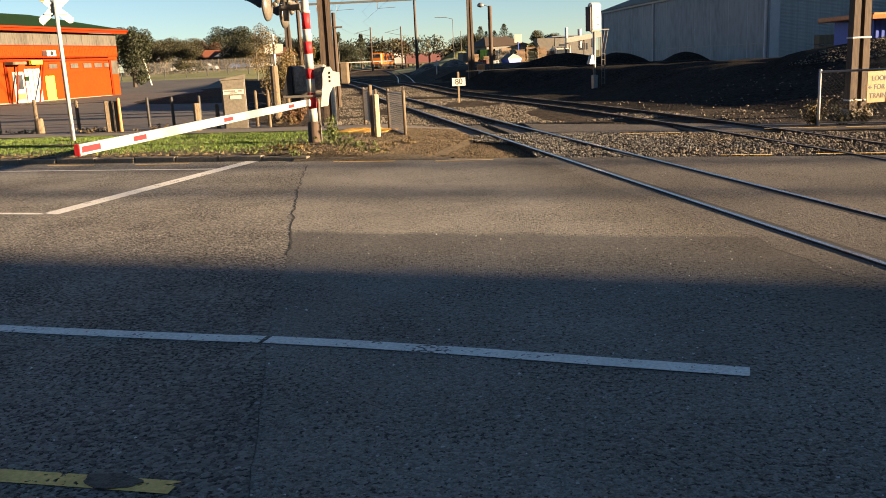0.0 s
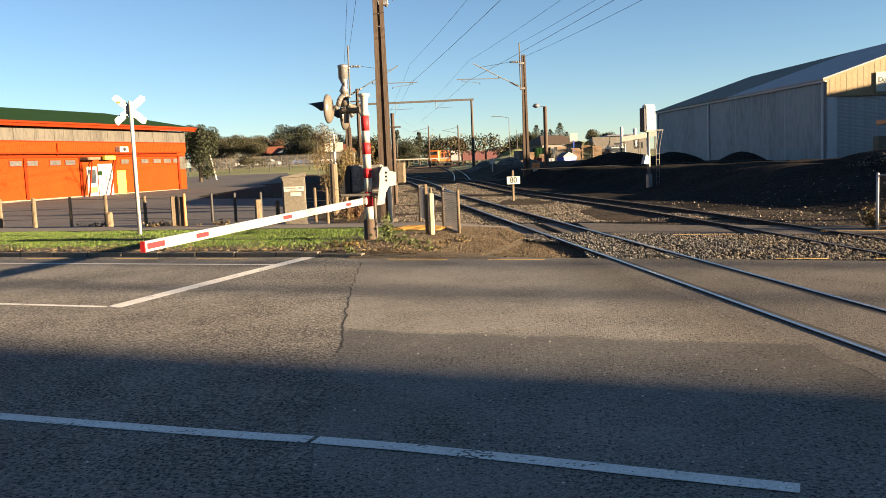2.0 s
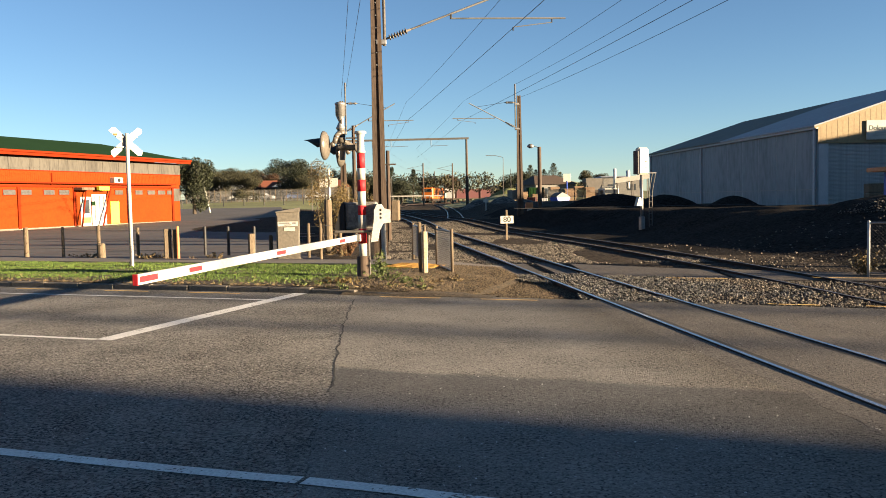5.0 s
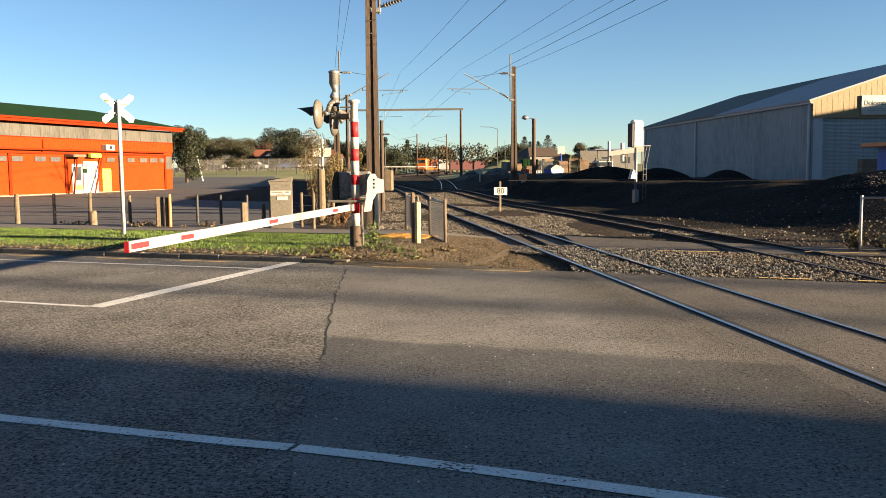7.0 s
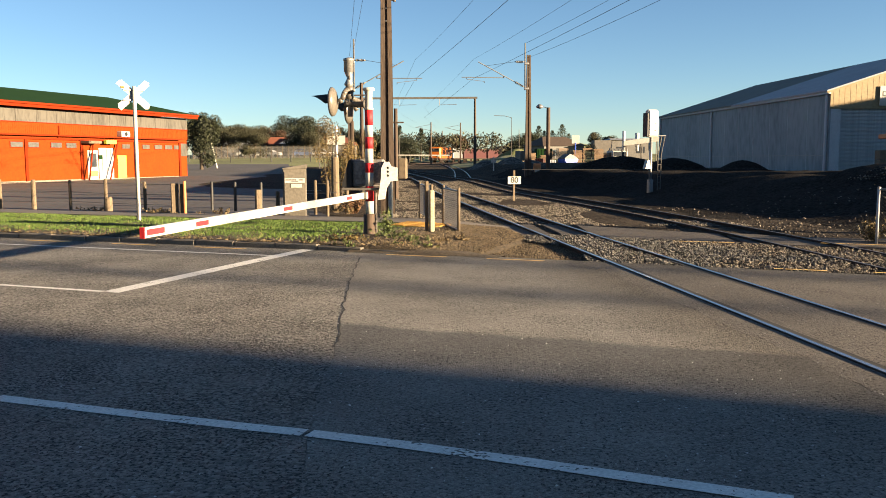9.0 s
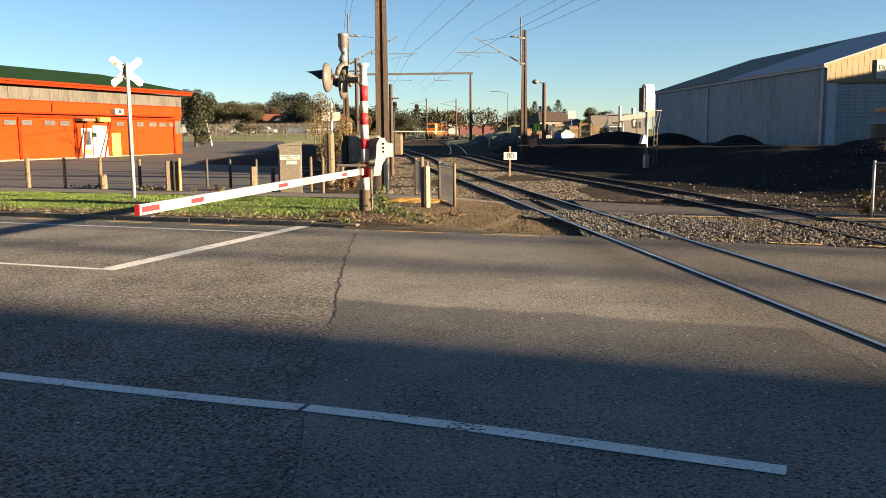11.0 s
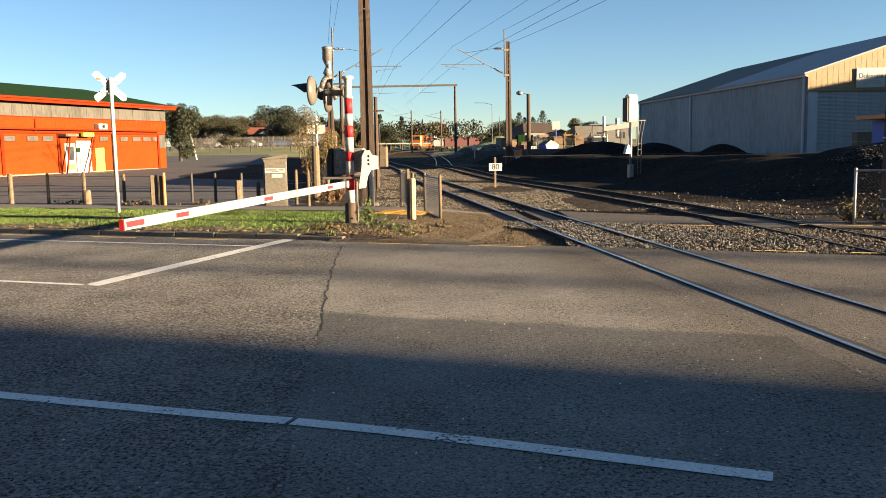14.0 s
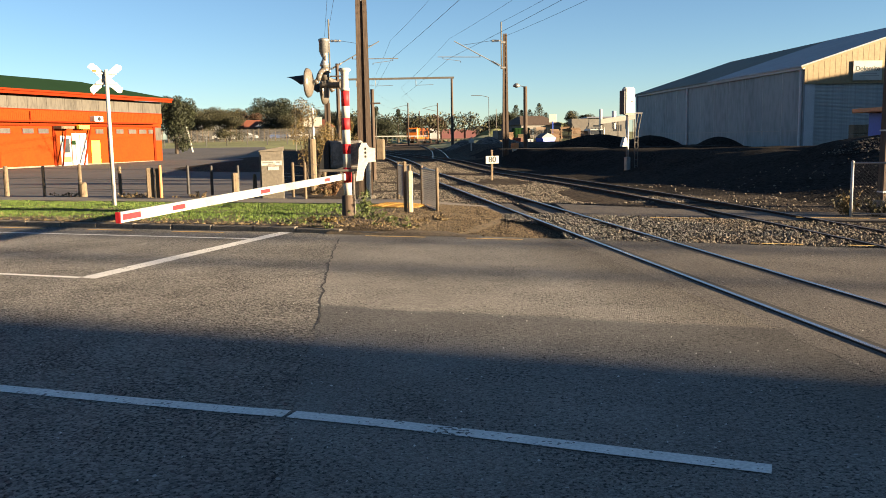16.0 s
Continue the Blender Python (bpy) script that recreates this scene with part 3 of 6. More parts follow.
pv = Mesh().slab([road(-60, 19.4), road(-8.0, 19.4), road(-8.0, 20.85), road(-60, 20.85)], -0.2, 0.125)
pv.add([(*road(-8.0, 19.4), 0.125), (*road(-6.1, 19.4), -0.03), (*road(-6.1, 20.85), -0.03), (*road(-8.0, 20.85), 0.125)], [(0, 1, 2, 3)])
tagged(pv.make("pavement", M_PATH), "narrow asphalt footpath behind the grass verge", "pavement", kind="structure")
lot = Mesh()
lot_rows = [(21.0, -80.0, -4.9), (25.6, -80, -4.9), (34, -80, -8), (60, -80, -12.5), (86, -80, -18), (107, -80, -25), (131, -80, -31)]
for i, (y, xa, xb) in enumerate(lot_rows):
    for k in range(13):
        x = xa + (xb - xa) * k / 12
        yy = y if i else road(0, 20.86)[1] - (x - road(0, 20.86)[0]) * 0.318
        lot.v.append((x, yy, far_z(y) + 0.0))
for i in range(len(lot_rows) - 1):
    for k in range(12):
        lot.f.append((i * 13 + k, i * 13 + k + 1, i * 13 + k + 14, i * 13 + k + 13))
        lot.k.append(0)
tagged(lot.make("car_park_ground", M_LOT), "worn grey asphalt car park", "ground", kind="structure")
for (xa, ya), (xb, yb) in (((-15.6, 43.6), (-14.3, 43.0)), ((-14.2, 60), (-11.8, 59)), ((-10.0, 46), (-9.0, 45.5)), ((-9.4, 42), (-8.4, 41.5)), ((-9.0, 38.5), (-8.1, 38))):
    paint("parking_line", [(xa, ya), (xb, yb)], 0.12, M_PAINT, "faint white car park bay line", 0.006)

kerb = thing("kerb", "row of weathered concrete kerb blocks along the verge", "kerb", kind="structure")
k0 = Mesh().box((0, 0, 0), (0.895, 0.15, 0.30), bevel=0.018).make("kerb_block", M_KERB, kerb)
s, i = -6.5, 0
while s > -48:
    ob = k0 if i == 0 else new("kerb_block", k0.data)
    ob.parent = kerb
    x, y = road(s, KERB_N + 0.075)
    ob.matrix_basis = pose(x, y, -0.045 + random.uniform(-0.008, 0.006) - 0.07 * smooth01(-8.2, -6.4, s), random.uniform(-1.5, 1.5), random.uniform(-0.6, 0.6), -17.6 + random.uniform(-0.8, 0.8))
    s, i = s - 0.91, i + 1

tar = Mesh()
ring = [road(-2.36 + 0.125 * math.cos(a) * (1 + 0.5 * noise.noise((a, 1, 0))), 2.735 + 0.06 * math.sin(a) * (1 + 0.3 * noise.noise((a, 2, 0)))) for a in np.linspace(0, 6.28, 22)[:-1]]
tar.slab(ring, 0.0, 0.007)
tagged(tar.make("road_patch", M_PAD), "dark tar patch over the yellow line", "road patch", kind="structure")
tac = thing("tactile_paving", "yellow tactile paving at the foot crossing", "paving", kind="structure")
for i in range(3):
    for j in range(3):
        x, y = road(-8.12 + 0.39 * i, 18.4 + 0.39 * j)
        tl_ = Mesh().box((0, 0, 0), (0.385, 0.385, 0.05), bevel=0.006)
        for u in range(5):
            for v in range(5):
                tl_.box((-0.15 + u * 0.075, -0.15 + v * 0.075, 0.028), (0.035, 0.035, 0.01))
        ob = tl_.make("paving_tile", M_TACT, tac)
        ob.matrix_basis = pose(x, y, 0.135 - 0.012 * i, 0, 0, -17.6)

slab_ = Mesh().box((0, 0, 0), (1.15, 0.55, 0.06), bevel=0.01).make("paving_slab", M_KERB)
slab_.matrix_basis = pose(*road(-7.65, 17.75), 0.10, 0, 0, -17.6)
tagged(slab_, "grey concrete slab before the tactile paving", "paving", kind="structure")

edge_dirt = Mesh()
rows_d = np.arange(-7.2, -4.2, 0.12)
for s in rows_d:
    for k in range(6):
        n = 13.93 + 0.10 * noise.noise((s * 2.3, 0, 9)) + k * 0.1
        if s > -4.6:
            n -= 0.10 * smooth01(-4.6, -3, s)
        x, y = road(s, n)
        edge_dirt.v.append((x, y, 0.003 + 0.022 * min(k, 2) * (1 - smooth01(-5.4, -4.4, s)) + 0.012 * (1 - smooth01(-5.2, -4.3, s)) * noise.noise((x * 5, y * 5, 3)) - (0.06 if k == 5 and s > -4.8 else 0)))
for i in range(len(rows_d) - 1):
    for k in range(5):
        edge_dirt.f.append((i * 6 + k, (i + 1) * 6 + k, (i + 1) * 6 + k + 1, i * 6 + k + 1))
        edge_dirt.k.append(0)
tagged(edge_dirt.make("verge_edge", M_VERGE, smooth=True), "ragged brown dirt edge along the road", "verge", kind="structure")

M_SHOPGLASS = material("dull_grey_glass", (0.05, 0.048, 0.045), (0.1, 0.095, 0.088), 1.0, 6, 0.4, bump=0)
# ---- the orange shop across the car park ----
SHOP_O, SHOP_D = Vector((-35.36, 60.42, 0)), Vector((0.26, 0.9656, 0)).normalized()
SHOP_TURN = math.degrees(math.atan2(SHOP_D.y, SHOP_D.x))
shop = thing("shop_building", "orange clad shop building with a dark green hip roof", "building", tuple(SHOP_O), SHOP_TURN)
# along the front is x, outward is -y, inward +y
X0, X1, DEEP = -32.0, 22.9, 11.0


def shop_box(name, x0, x1, z0, z1, out, mat, label="", deep=0.12, bevel=0.0):
    return Mesh().box(((x0 + x1) / 2, -out + deep / 2, (z0 + z1) / 2), (x1 - x0, deep, z1 - z0), bevel=bevel).make(name, mat, shop, label)


walls = Mesh().box(((X0 + X1) / 2, DEEP / 2 + 0.06, 2.8), (X1 - X0 - 0.02, DEEP, 5.6))
walls.make("wall", M_ORANGE, shop)
# ribbed upper cladding
rib = Mesh()
x = X0
while x < X1 - 0.1:
    rib.box((x + 0.05, -0.02, 4.02), (0.1, 0.05, 0.9))
    x += 0.2
rib.make("upper_cladding", M_ORANGE, shop)
shop_box("cladding_sheet", X0, X1, 3.58, 4.47, 0.036, M_ORANGE)
x, k = X0 + 0.05, 0
while x < X1 - 0.3:
    shop_box("translucent_panel", x, min(x + 1.0, X1 - 0.02), 4.52, 5.5, 0.05 + 0.006 * (k % 2), M_CLEARSHEET, "weathered translucent sheet panel")
    x, k = x + 1.02, k + 1
shop_box("cladding_rail", X0, X1, 4.46, 4.53, 0.09, M_ORTRIM)
shop_box("fascia_board", X0, X1 + 0.65, 5.56, 5.86, 0.85, M_ORTRIM, "orange red fascia and gutter")
shop_box("gutter", X0, X1 + 0.7, 5.78, 5.93, 0.98, M_ORTRIM)
# projecting ground floor with canopy trims
shop_box("lower_wall", X0, 21.3, 0.12, 3.3, 0.35, M_ORANGE, deep=0.42)
shop_box("trim", X0, 21.6, 3.22, 3.36, 0.5, M_ORTRIM)
shop_box("trim", X0, 21.6, 3.5, 3.62, 0.44, M_ORTRIM)
shop_box("plinth", X0, 21.3, 0.0, 0.13, 0.38, M_KERB, "pale concrete plinth", 0.4)
for x in (-9.6, -3.9, 2.2, 8.0, 14.6, 21.1):
    shop_box("pilaster", x - 0.13, x + 0.13, 0.1, 3.22, 0.44, M_ORTRIM)
for x0, x1 in ((-8.6, -7.3), (-6.9, -5.6), (-3.4, -2.1), (-1.7, -0.4), (0.72, 1.98), (2.4, 3.54), (4.66, 5.9), (6.3, 7.5), (12.9, 14.0), (15.6, 16.7), (17.3, 18.5), (18.8, 20.0), (20.2, 21.0)):
    w = shop_box("window", x0, x1, 2.58, 3.05, 0.37, M_ORTRIM)
    Mesh().box(((x0 + x1) / 2, -0.385, 2.815), (x1 - x0 - 0.12, 0.02, 0.37)).make("pane", M_SHOPGLASS if x1 < 8 else M_CLEARSHEET, w, "dusty high window pane")
    if x1 < 8:
        Mesh().box(((x0 + x1) / 2, -0.4, 2.815), (x1 - x0 - 0.1, 0.02, 0.03)).make("glazing_bar", M_CLEARSHEET, w)
shop_box("end_window", 21.75, 22.75, 2.0, 3.2, 0.03, M_CLEARSHEET, "pale end window", 0.08)
# entrance
ent = shop_box("door", 8.65, 9.85, 0.06, 2.45, 0.42, M_WHITE, "white glazed shop door", 0.08, 0.01)
Mesh().box((9.25, -0.45, 1.65), (0.75, 0.02, 1.1)).make("glass_pane", M_GLASS, ent)
Mesh().box((9.3, -0.46, 0.55), (0.85, 0.02, 0.45)).make("notice", M_ORROOF, ent, "orange notice on the door")
Mesh().box((10.15, -0.45, 1.9), (0.42, 0.02, 0.35)).make("notice", M_GREEN, ent, "green notice beside the door")
sc = shop_box("side_screen", 10.0, 11.75, 0.06, 2.65, 0.40, M_PALE, "white panelled entrance screen", 0.06, 0.01)
for x in (10.35, 10.9, 11.4):
    Mesh().box((x, -0.43, 1.5), (0.06, 0.03, 2.1)).make("mullion", M_STEELG, sc)
shop_box("banner", 12.3, 13.4, 0.15, 2.05, 0.40, M_LIME, "lime green hanging banner", 0.03)
shop_box("awning", 7.9, 9.4, 2.98, 3.2, 1.25, M_TIMBER, "small brown entrance awning", 0.85, 0.02)
shop_box("sign_box", 10.2, 11.45, 2.98, 3.3, 1.05, M_LIME, "yellow entrance sign box", 0.3, 0.02)
for x0, x1 in ((8.1, 9.15), (10.6, 12.1)):
    Mesh().tube((x0, -0.95, 0.0), (x1, -0.6, 3.1), 0.07, n=8).make("brace", M_ORTRIM, shop, "slanting orange steel brace")
ac = shop_box("air_unit", 12.75, 13.85, 3.62, 4.1, 0.55, M_WHITE, "white wall air conditioning unit", 0.5, 0.03)
Mesh().lathe((13.3, -0.57, 3.86), [(0.17, 0), (0.17, 0.02)], (0, -1, 0), 14).make("fan_grille", M_BLACK, ac)
Mesh().tube((5.95, -0.1, 3.4), (5.95, -0.1, 4.35), 0.06, n=6).make("vent_pipe", M_ORTRIM, shop)
# roof: hip with ribs
roof = Mesh()
EX, EY, RZ, RY, HIP = X1 + 0.65, -0.95, 7.4, 5.3, 18.4
pts = [(X0, EY, 5.86), (EX, EY, 5.86), (HIP, RY, RZ), (X0, RY, RZ), (EX, 2 * RY - EY, 5.86), (X0, 2 * RY - EY, 5.86)]
roof.add(pts + [(a, b, c + 0.06) for a, b, c in pts], [(6, 7, 8, 9), (7, 10, 8), (10, 11, 9, 8), (0, 3, 2, 1), (1, 2, 4), (4, 2, 3, 5), (0, 1, 7, 6), (1, 4, 10, 7), (4, 5, 11, 10)])
roof.make("roof", M_GREEN, shop, "dark green corrugated roof")
# ---- the warehouse ----
WH_TURN = 6.3
wh = thing("warehouse", "large grey panelled warehouse with a low gable roof", "warehouse", (23.43, 62.0, 0.5), WH_TURN)
WL, WW, WE, WR = 38.6, 22.0, 5.72, 9.22  # length along y, width along x, eave and ridge over its base
Mesh().box((0.1, WL / 2, WE / 2 - 0.4), (0.2, WL, WE + 0.75)).make("side_wall", M_CONC, wh, "grey stained concrete side wall")
Mesh().box((0.02 - 0.035, WL / 2, 1.35), (0.05, WL, 0.05)).make("wall_batten", M_STEELG, wh)
Mesh().box((WW - 0.1, WL / 2, WE / 2), (0.2, WL, WE)).make("side_wall", M_CONC, wh)
Mesh().prism([(0, 0), (WW, 0), (WW, WE), (WW / 2, WR), (0, WE)], pose(0, WL - 0.1, 0, 90), 0.2).make("end_wall", M_CONC, wh)
for y in (0.25, 22.4, 38.4):
    Mesh().tube((-0.09, y, -0.5), (-0.09, y, WE - 0.1), 0.11, n=10).make("downpipe", M_PALE, wh, "pale grey rainwater pipe")
for y in np.arange(3.2, 38, 3.2):
    Mesh().box((-0.006, y, WE / 2 - 0.4), (0.02, 0.03, WE + 0.6)).make("panel_joint", M_SHUTTER, wh)
Mesh().box((-0.12, WL / 2, WE - 0.05), (0.2, WL + 0.3, 0.2), bevel=0.03).make("gutter", M_PALE, wh, "pale eaves gutter")
# front wall: door opening with shutter, cream gable above
Mesh().box((0.45, 0.1, 2.35), (0.7, 0.22, 4.7)).make("front_pier", M_PALE, wh, "pale grey corner pier")
Mesh().box((15.4, 0.1, 2.35), (13.0, 0.2, 4.7)).make("front_wall", M_CREAM, wh)
gab = Mesh()
for i in range(110):
    x0, x1 = i * 0.2, i * 0.2 + 0.2
    h0, h1 = (WE + (WR - WE) * (1 - abs(q - WW / 2) / (WW / 2)) for q in (x0, x1))
    o = 0.008 if i % 2 else 0.0
    gab.prism([(x0, 4.57), (x1, 4.57), (x1, h1), (x0, h0)], pose(0, -0.03 - o, 0, 90), 0.12)
gab.make("gable_cladding", M_CREAM, wh, "cream vertical ribbed gable cladding")
door = Mesh().box((4.85, 0.16, 2.3), (8.1, 0.03, 4.6)).make("roller_door", M_SHUTTER, wh, "closed grey steel roller shutter")
slat = Mesh().prism([(0, 0), (0.04, 0.02), (0.04, 0.07), (0, 0.09)], pose(0, 0, 0, 90, 0, -90), 8.1).make("slat", M_SHUTTER, door)
slat.matrix_basis = pose(4.85, 0.145, 0.05)
for i in range(1, 48):
    o = new("slat", slat.data)
    o.parent = door
    o.matrix_basis = pose(4.85, 0.145, 0.05 + i * 0.095)
Mesh().prism([(-0.3, WE - 0.1), (WW / 2, WR), (WW / 2, WR + 0.22), (-0.3, WE + 0.12)], pose(0, -0.16, 0, 90), 0.08).make("barge_board", M_CREAM, wh, "pale cream barge board")
for x0, x1, sgn in ((-0.35, WW / 2, 1), (WW / 2, WW + 0.35, -1)):
    z0, z1 = (WE + 0.02, WR + 0.12) if sgn > 0 else (WR + 0.12, WE + 0.02)
    for y0, y1, mt in ((-0.25, 17.0, M_ROOFL), (17.0, WL + 0.25, M_ROOFD)):
        Mesh().add([(x0, y0, z0), (x1, y0, z1), (x1, y1, z1), (x0, y1, z0), (x0, y0, z0 + 0.1), (x1, y0, z1 + 0.1), (x1, y1, z1 + 0.1), (x0, y1, z0 + 0.1)],
                   [(0, 3, 2, 1), (4, 5, 6, 7), (0, 1, 5, 4), (1, 2, 6, 5), (2, 3, 7, 6), (3, 0, 4, 7)]).make("roof_sheet", mt, wh, "pale grey ribbed roof sheeting" if mt == M_ROOFL else "olive grey roof sheeting")
wsign = Mesh().box((4.48, -0.2, 5.45), (2.1, 0.05, 1.36), bevel=0.008).make("sign_board", M_WHITE, wh, "white sign reading Dolomite")
M_INK = material("sign_ink", *tint(0.03, 0.05, 0.05), 3, 20, 0.5, bump=0)
write("Dolomite", 0.46, pose(4.48, -0.235, 5.58, 90), M_INK, wsign)
for z, w in ((5.22, 1.1), (5.08, 1.4)):
    Mesh().box((4.6, -0.232, z), (w, 0.01, 0.05)).make("text_bar", M_STEELG, wsign)

# ---- blue shed with orange roof beside the warehouse ----
shed = thing("site_office", "blue ribbed site office with an orange flat roof", "shed", (18.1, 36.5, 0.4), 3)
ribs = Mesh().box((7.0, 1.6, 1.05), (14, 3.2, 2.1))
for i in range(56):
    ribs.box((0.13 + i * 0.25, -0.015, 1.05), (0.1, 0.05, 2.1))
ribs.make("wall", M_BLUE, shed, "blue ribbed steel wall")
Mesh().box((6.9, 1.3, 2.22), (15.0, 4.6, 0.2), bevel=0.03).make("roof", M_ORROOF, shed, "orange brown flat roof")
Mesh().box((6.9, -1.02, 2.16), (15.1, 0.06, 0.16)).make("fascia", M_LOCO, shed)
for x in (1.6, 2.6):
    dd = Mesh().box((x, -0.06, 1.0), (0.92, 0.08, 1.95), bevel=0.01).make("door", M_WHITE, shed, "white framed glazed door")
    Mesh().box((x, -0.11, 1.1), (0.62, 0.02, 1.5)).make("pane", M_CLEARSHEET, dd)

# ---- catenary masts ----
def mast(x, y, h, half0, half1, arm_side, reach, label, base=0.0, arm_z=6.25, arms=True):
    """A pair of tapering steel channels with battens, and a cantilever over the track."""
    t = thing("catenary_mast", label, "mast", (x, y, base), 9.0, "catenary masts")
    for sgn in (-1, 1):
        vs = []
        for z, w in ((0.0, half0), (h, half1)):
            k = w / half0
            for u, v in ((0.0, -0.11), (0.17 * half0 / 0.22, -0.11), (0.17 * half0 / 0.22, 0.11), (0.0, 0.11)):
                vs.append((sgn * (w - u * k), v * k, z))
        Mesh().add(vs, [(0, 1, 5, 4), (1, 2, 6, 5), (2, 3, 7, 6), (3, 0, 4, 7), (4, 5, 6, 7)]).make("leg", M_POLE, t)
    for z0, z1, in ((0.1, h - 0.05),):
        w = half0 + (half1 - half0) * (z0 + z1) / 2 / h
        Mesh().box((0, 0, (z0 + z1) / 2), (w, 0.06, z1 - z0)).make("web_plate", M_POLE, t)
    for i in range(6):
        Mesh().lathe((0, -0.05, 5.6 + 0.35 * i), [(0.02, 0), (0.02, 0.025)], (0, -1, 0), 6).make("bolt", M_STEELG, t)
    Mesh().box((0, 0, 0.05), (half0 * 2.6, 0.5, 0.2), bevel=0.03).make("footing", M_KERB, t, "concrete footing")
    if arms:
        s, hw = arm_side, half1 + 0.02
        Mesh().tube((s * (hw + 0.10), 0, arm_z - 0.1), (s * (hw + 0.10), 0, arm_z + 2.9), 0.045, n=8).make("bracket_tube", M_GREYPOST, t)
        for z in (arm_z, arm_z + 1.6):
            Mesh().box((s * hw, 0, z), (0.3, 0.16, 0.14), bevel=0.02).make("clamp", M_STEELG, t)

        def insulator(a, b):
            a, b = Vector(a), Vector(b)
            d = (b - a)
            L = d.length
            prof = [(0.03, 0)]
            for i in range(7):
                z = L * (0.12 + 0.11 * i)
                prof += [(0.035, z), (0.085, z + 0.015), (0.085, z + 0.035), (0.035, z + 0.05)]
            prof += [(0.03, L)]
            Mesh().lathe(a, prof, d.normalized(), 12).make("insulator", M_INSUL, t, "ribbed porcelain insulator", True)

        a0 = Vector((s * (hw + 0.15), 0, arm_z + 0.1))
        tip = Vector((s * reach, 0, arm_z + 1.68))
        way = (tip - a0).normalized()
        insulator(a0, a0 + way * 0.75)
        Mesh().tube(a0 + way * 0.7, tip, 0.03, n=8).make("cantilever_tube", M_STEELG, t)
        b0 = Vector((s * (hw + 0.15), 0, arm_z + 1.7))
        insulator(b0, b0 + Vector((s * 0.65, 0, 0.0)))
        Mesh().tube(b0 + Vector((s * 0.62, 0, 0)), a0 + way * ((tip - a0).length * 0.84), 0.012, n=6).make("stay_wire", M_WIRE, t)
        j = a0 + way * ((tip - a0).length * 0.45)
        Mesh().tube(j, j + Vector((0, 0, -0.15)), 0.03, n=6).make("drop_bracket", M_BLACK, t)
        j2 = j + Vector((0, 0, -0.13))
        end = Vector((s * (reach + 1.08), 0, j2.z + 0.02))
        Mesh().tube(j2, end, 0.024, n=8).make("registration_tube", M_STEELG, t)
        st = j2 + (end - j2) * 0.88
        Mesh().tube(st, st + Vector((0, 0, -0.12)), 0.02, n=6).make("steady_clamp", M_BLACK, t)
        Mesh().tube(st + Vector((0, 0, -0.12)), st + Vector((-s * 1.15, 0, -0.26)), 0.014, n=6).make("steady_arm", M_STEELG, t)
        Mesh().tube(st + Vector((-s * 1.15, 0, -0.26)), st + Vector((-s * 1.15, 0, -0.36)), 0.02, n=6).make("wire_clip", M_BLACK, t)
    return t


LAB = "weathered brown steel catenary mast with a cantilever arm"
mast(-3.0, 24.8, 9.6, 0.205, 0.12, 1, 4.45, LAB, -0.05)
right_mast = mast(9.66, 20.2, 9.6, 0.23, 0.15, -1, 3.9, "brown twin channel catenary mast beside the crossing", -0.05)
for z in (0.35, 1.75):
    Mesh().box((0, 0, z), (0.47, 0.235, 0.035)).make("strap", M_PALE, right_mast, "pale strap round the mast")
mast(2.38, 57.0, 8.1, 0.22, 0.12, -1, 3.3, "far weathered brown catenary mast beside the spoil bank", 0.25, 5.95)
mast(-8.18, 50.2, 7.4, 0.18, 0.11, 1, 3.1, "brown catenary mast behind the crossing signals", 0.1, 5.55)
gan = thing("catenary_gantry", "long grey steel catenary gantry spanning the tracks", "gantry", (-2.1, 110, 0.2), 0)
Mesh().tube((0, 0, 0), (0, 0, 9.02), 0.2, 0.13, n=8).make("post", M_POLE, gan)
Mesh().tube((-16, 0, 0), (-16, 0, 9.02), 0.2, 0.13, n=8).make("post", M_POLE, gan)
Mesh().box((-8, 0, 9.12), (16.6, 0.22, 0.24)).make("beam", M_GREYPOST, gan)
for x in (-4.5, -9.6, -12):
    Mesh().tube((x, 0, 9.02), (x, 0, 8.2), 0.04, n=6).make("drop_bar", M_STEELG, gan)
    Mesh().tube((x, 0, 8.25), (x + 2.2, 0, 8.3), 0.03, n=6).make("registration_arm", M_STEELG, gan)
for x, y, h in ((-11.5, 165, 8.4), (-6.0, 168, 8.4), (-12.2, 215, 8.4), (-24, 150, 8)):
    m = thing("catenary_mast", "distant slim catenary mast", "mast", (x, y, 0.2), 0, "catenary masts")
    Mesh().tube((0, 0, 0), (0, 0, h), 0.17, 0.11, n=6).make("post", M_POLE, m)
    Mesh().tube((0, 0, h - 1.6), (-3, 0, h - 0.9), 0.04, n=5).make("cantilever_tube", M_STEELG, m)
    Mesh().tube((0, 0, h - 0.4), (-2.6, 0, h - 0.9), 0.03, n=5).make("stay_wire", M_STEELG, m)


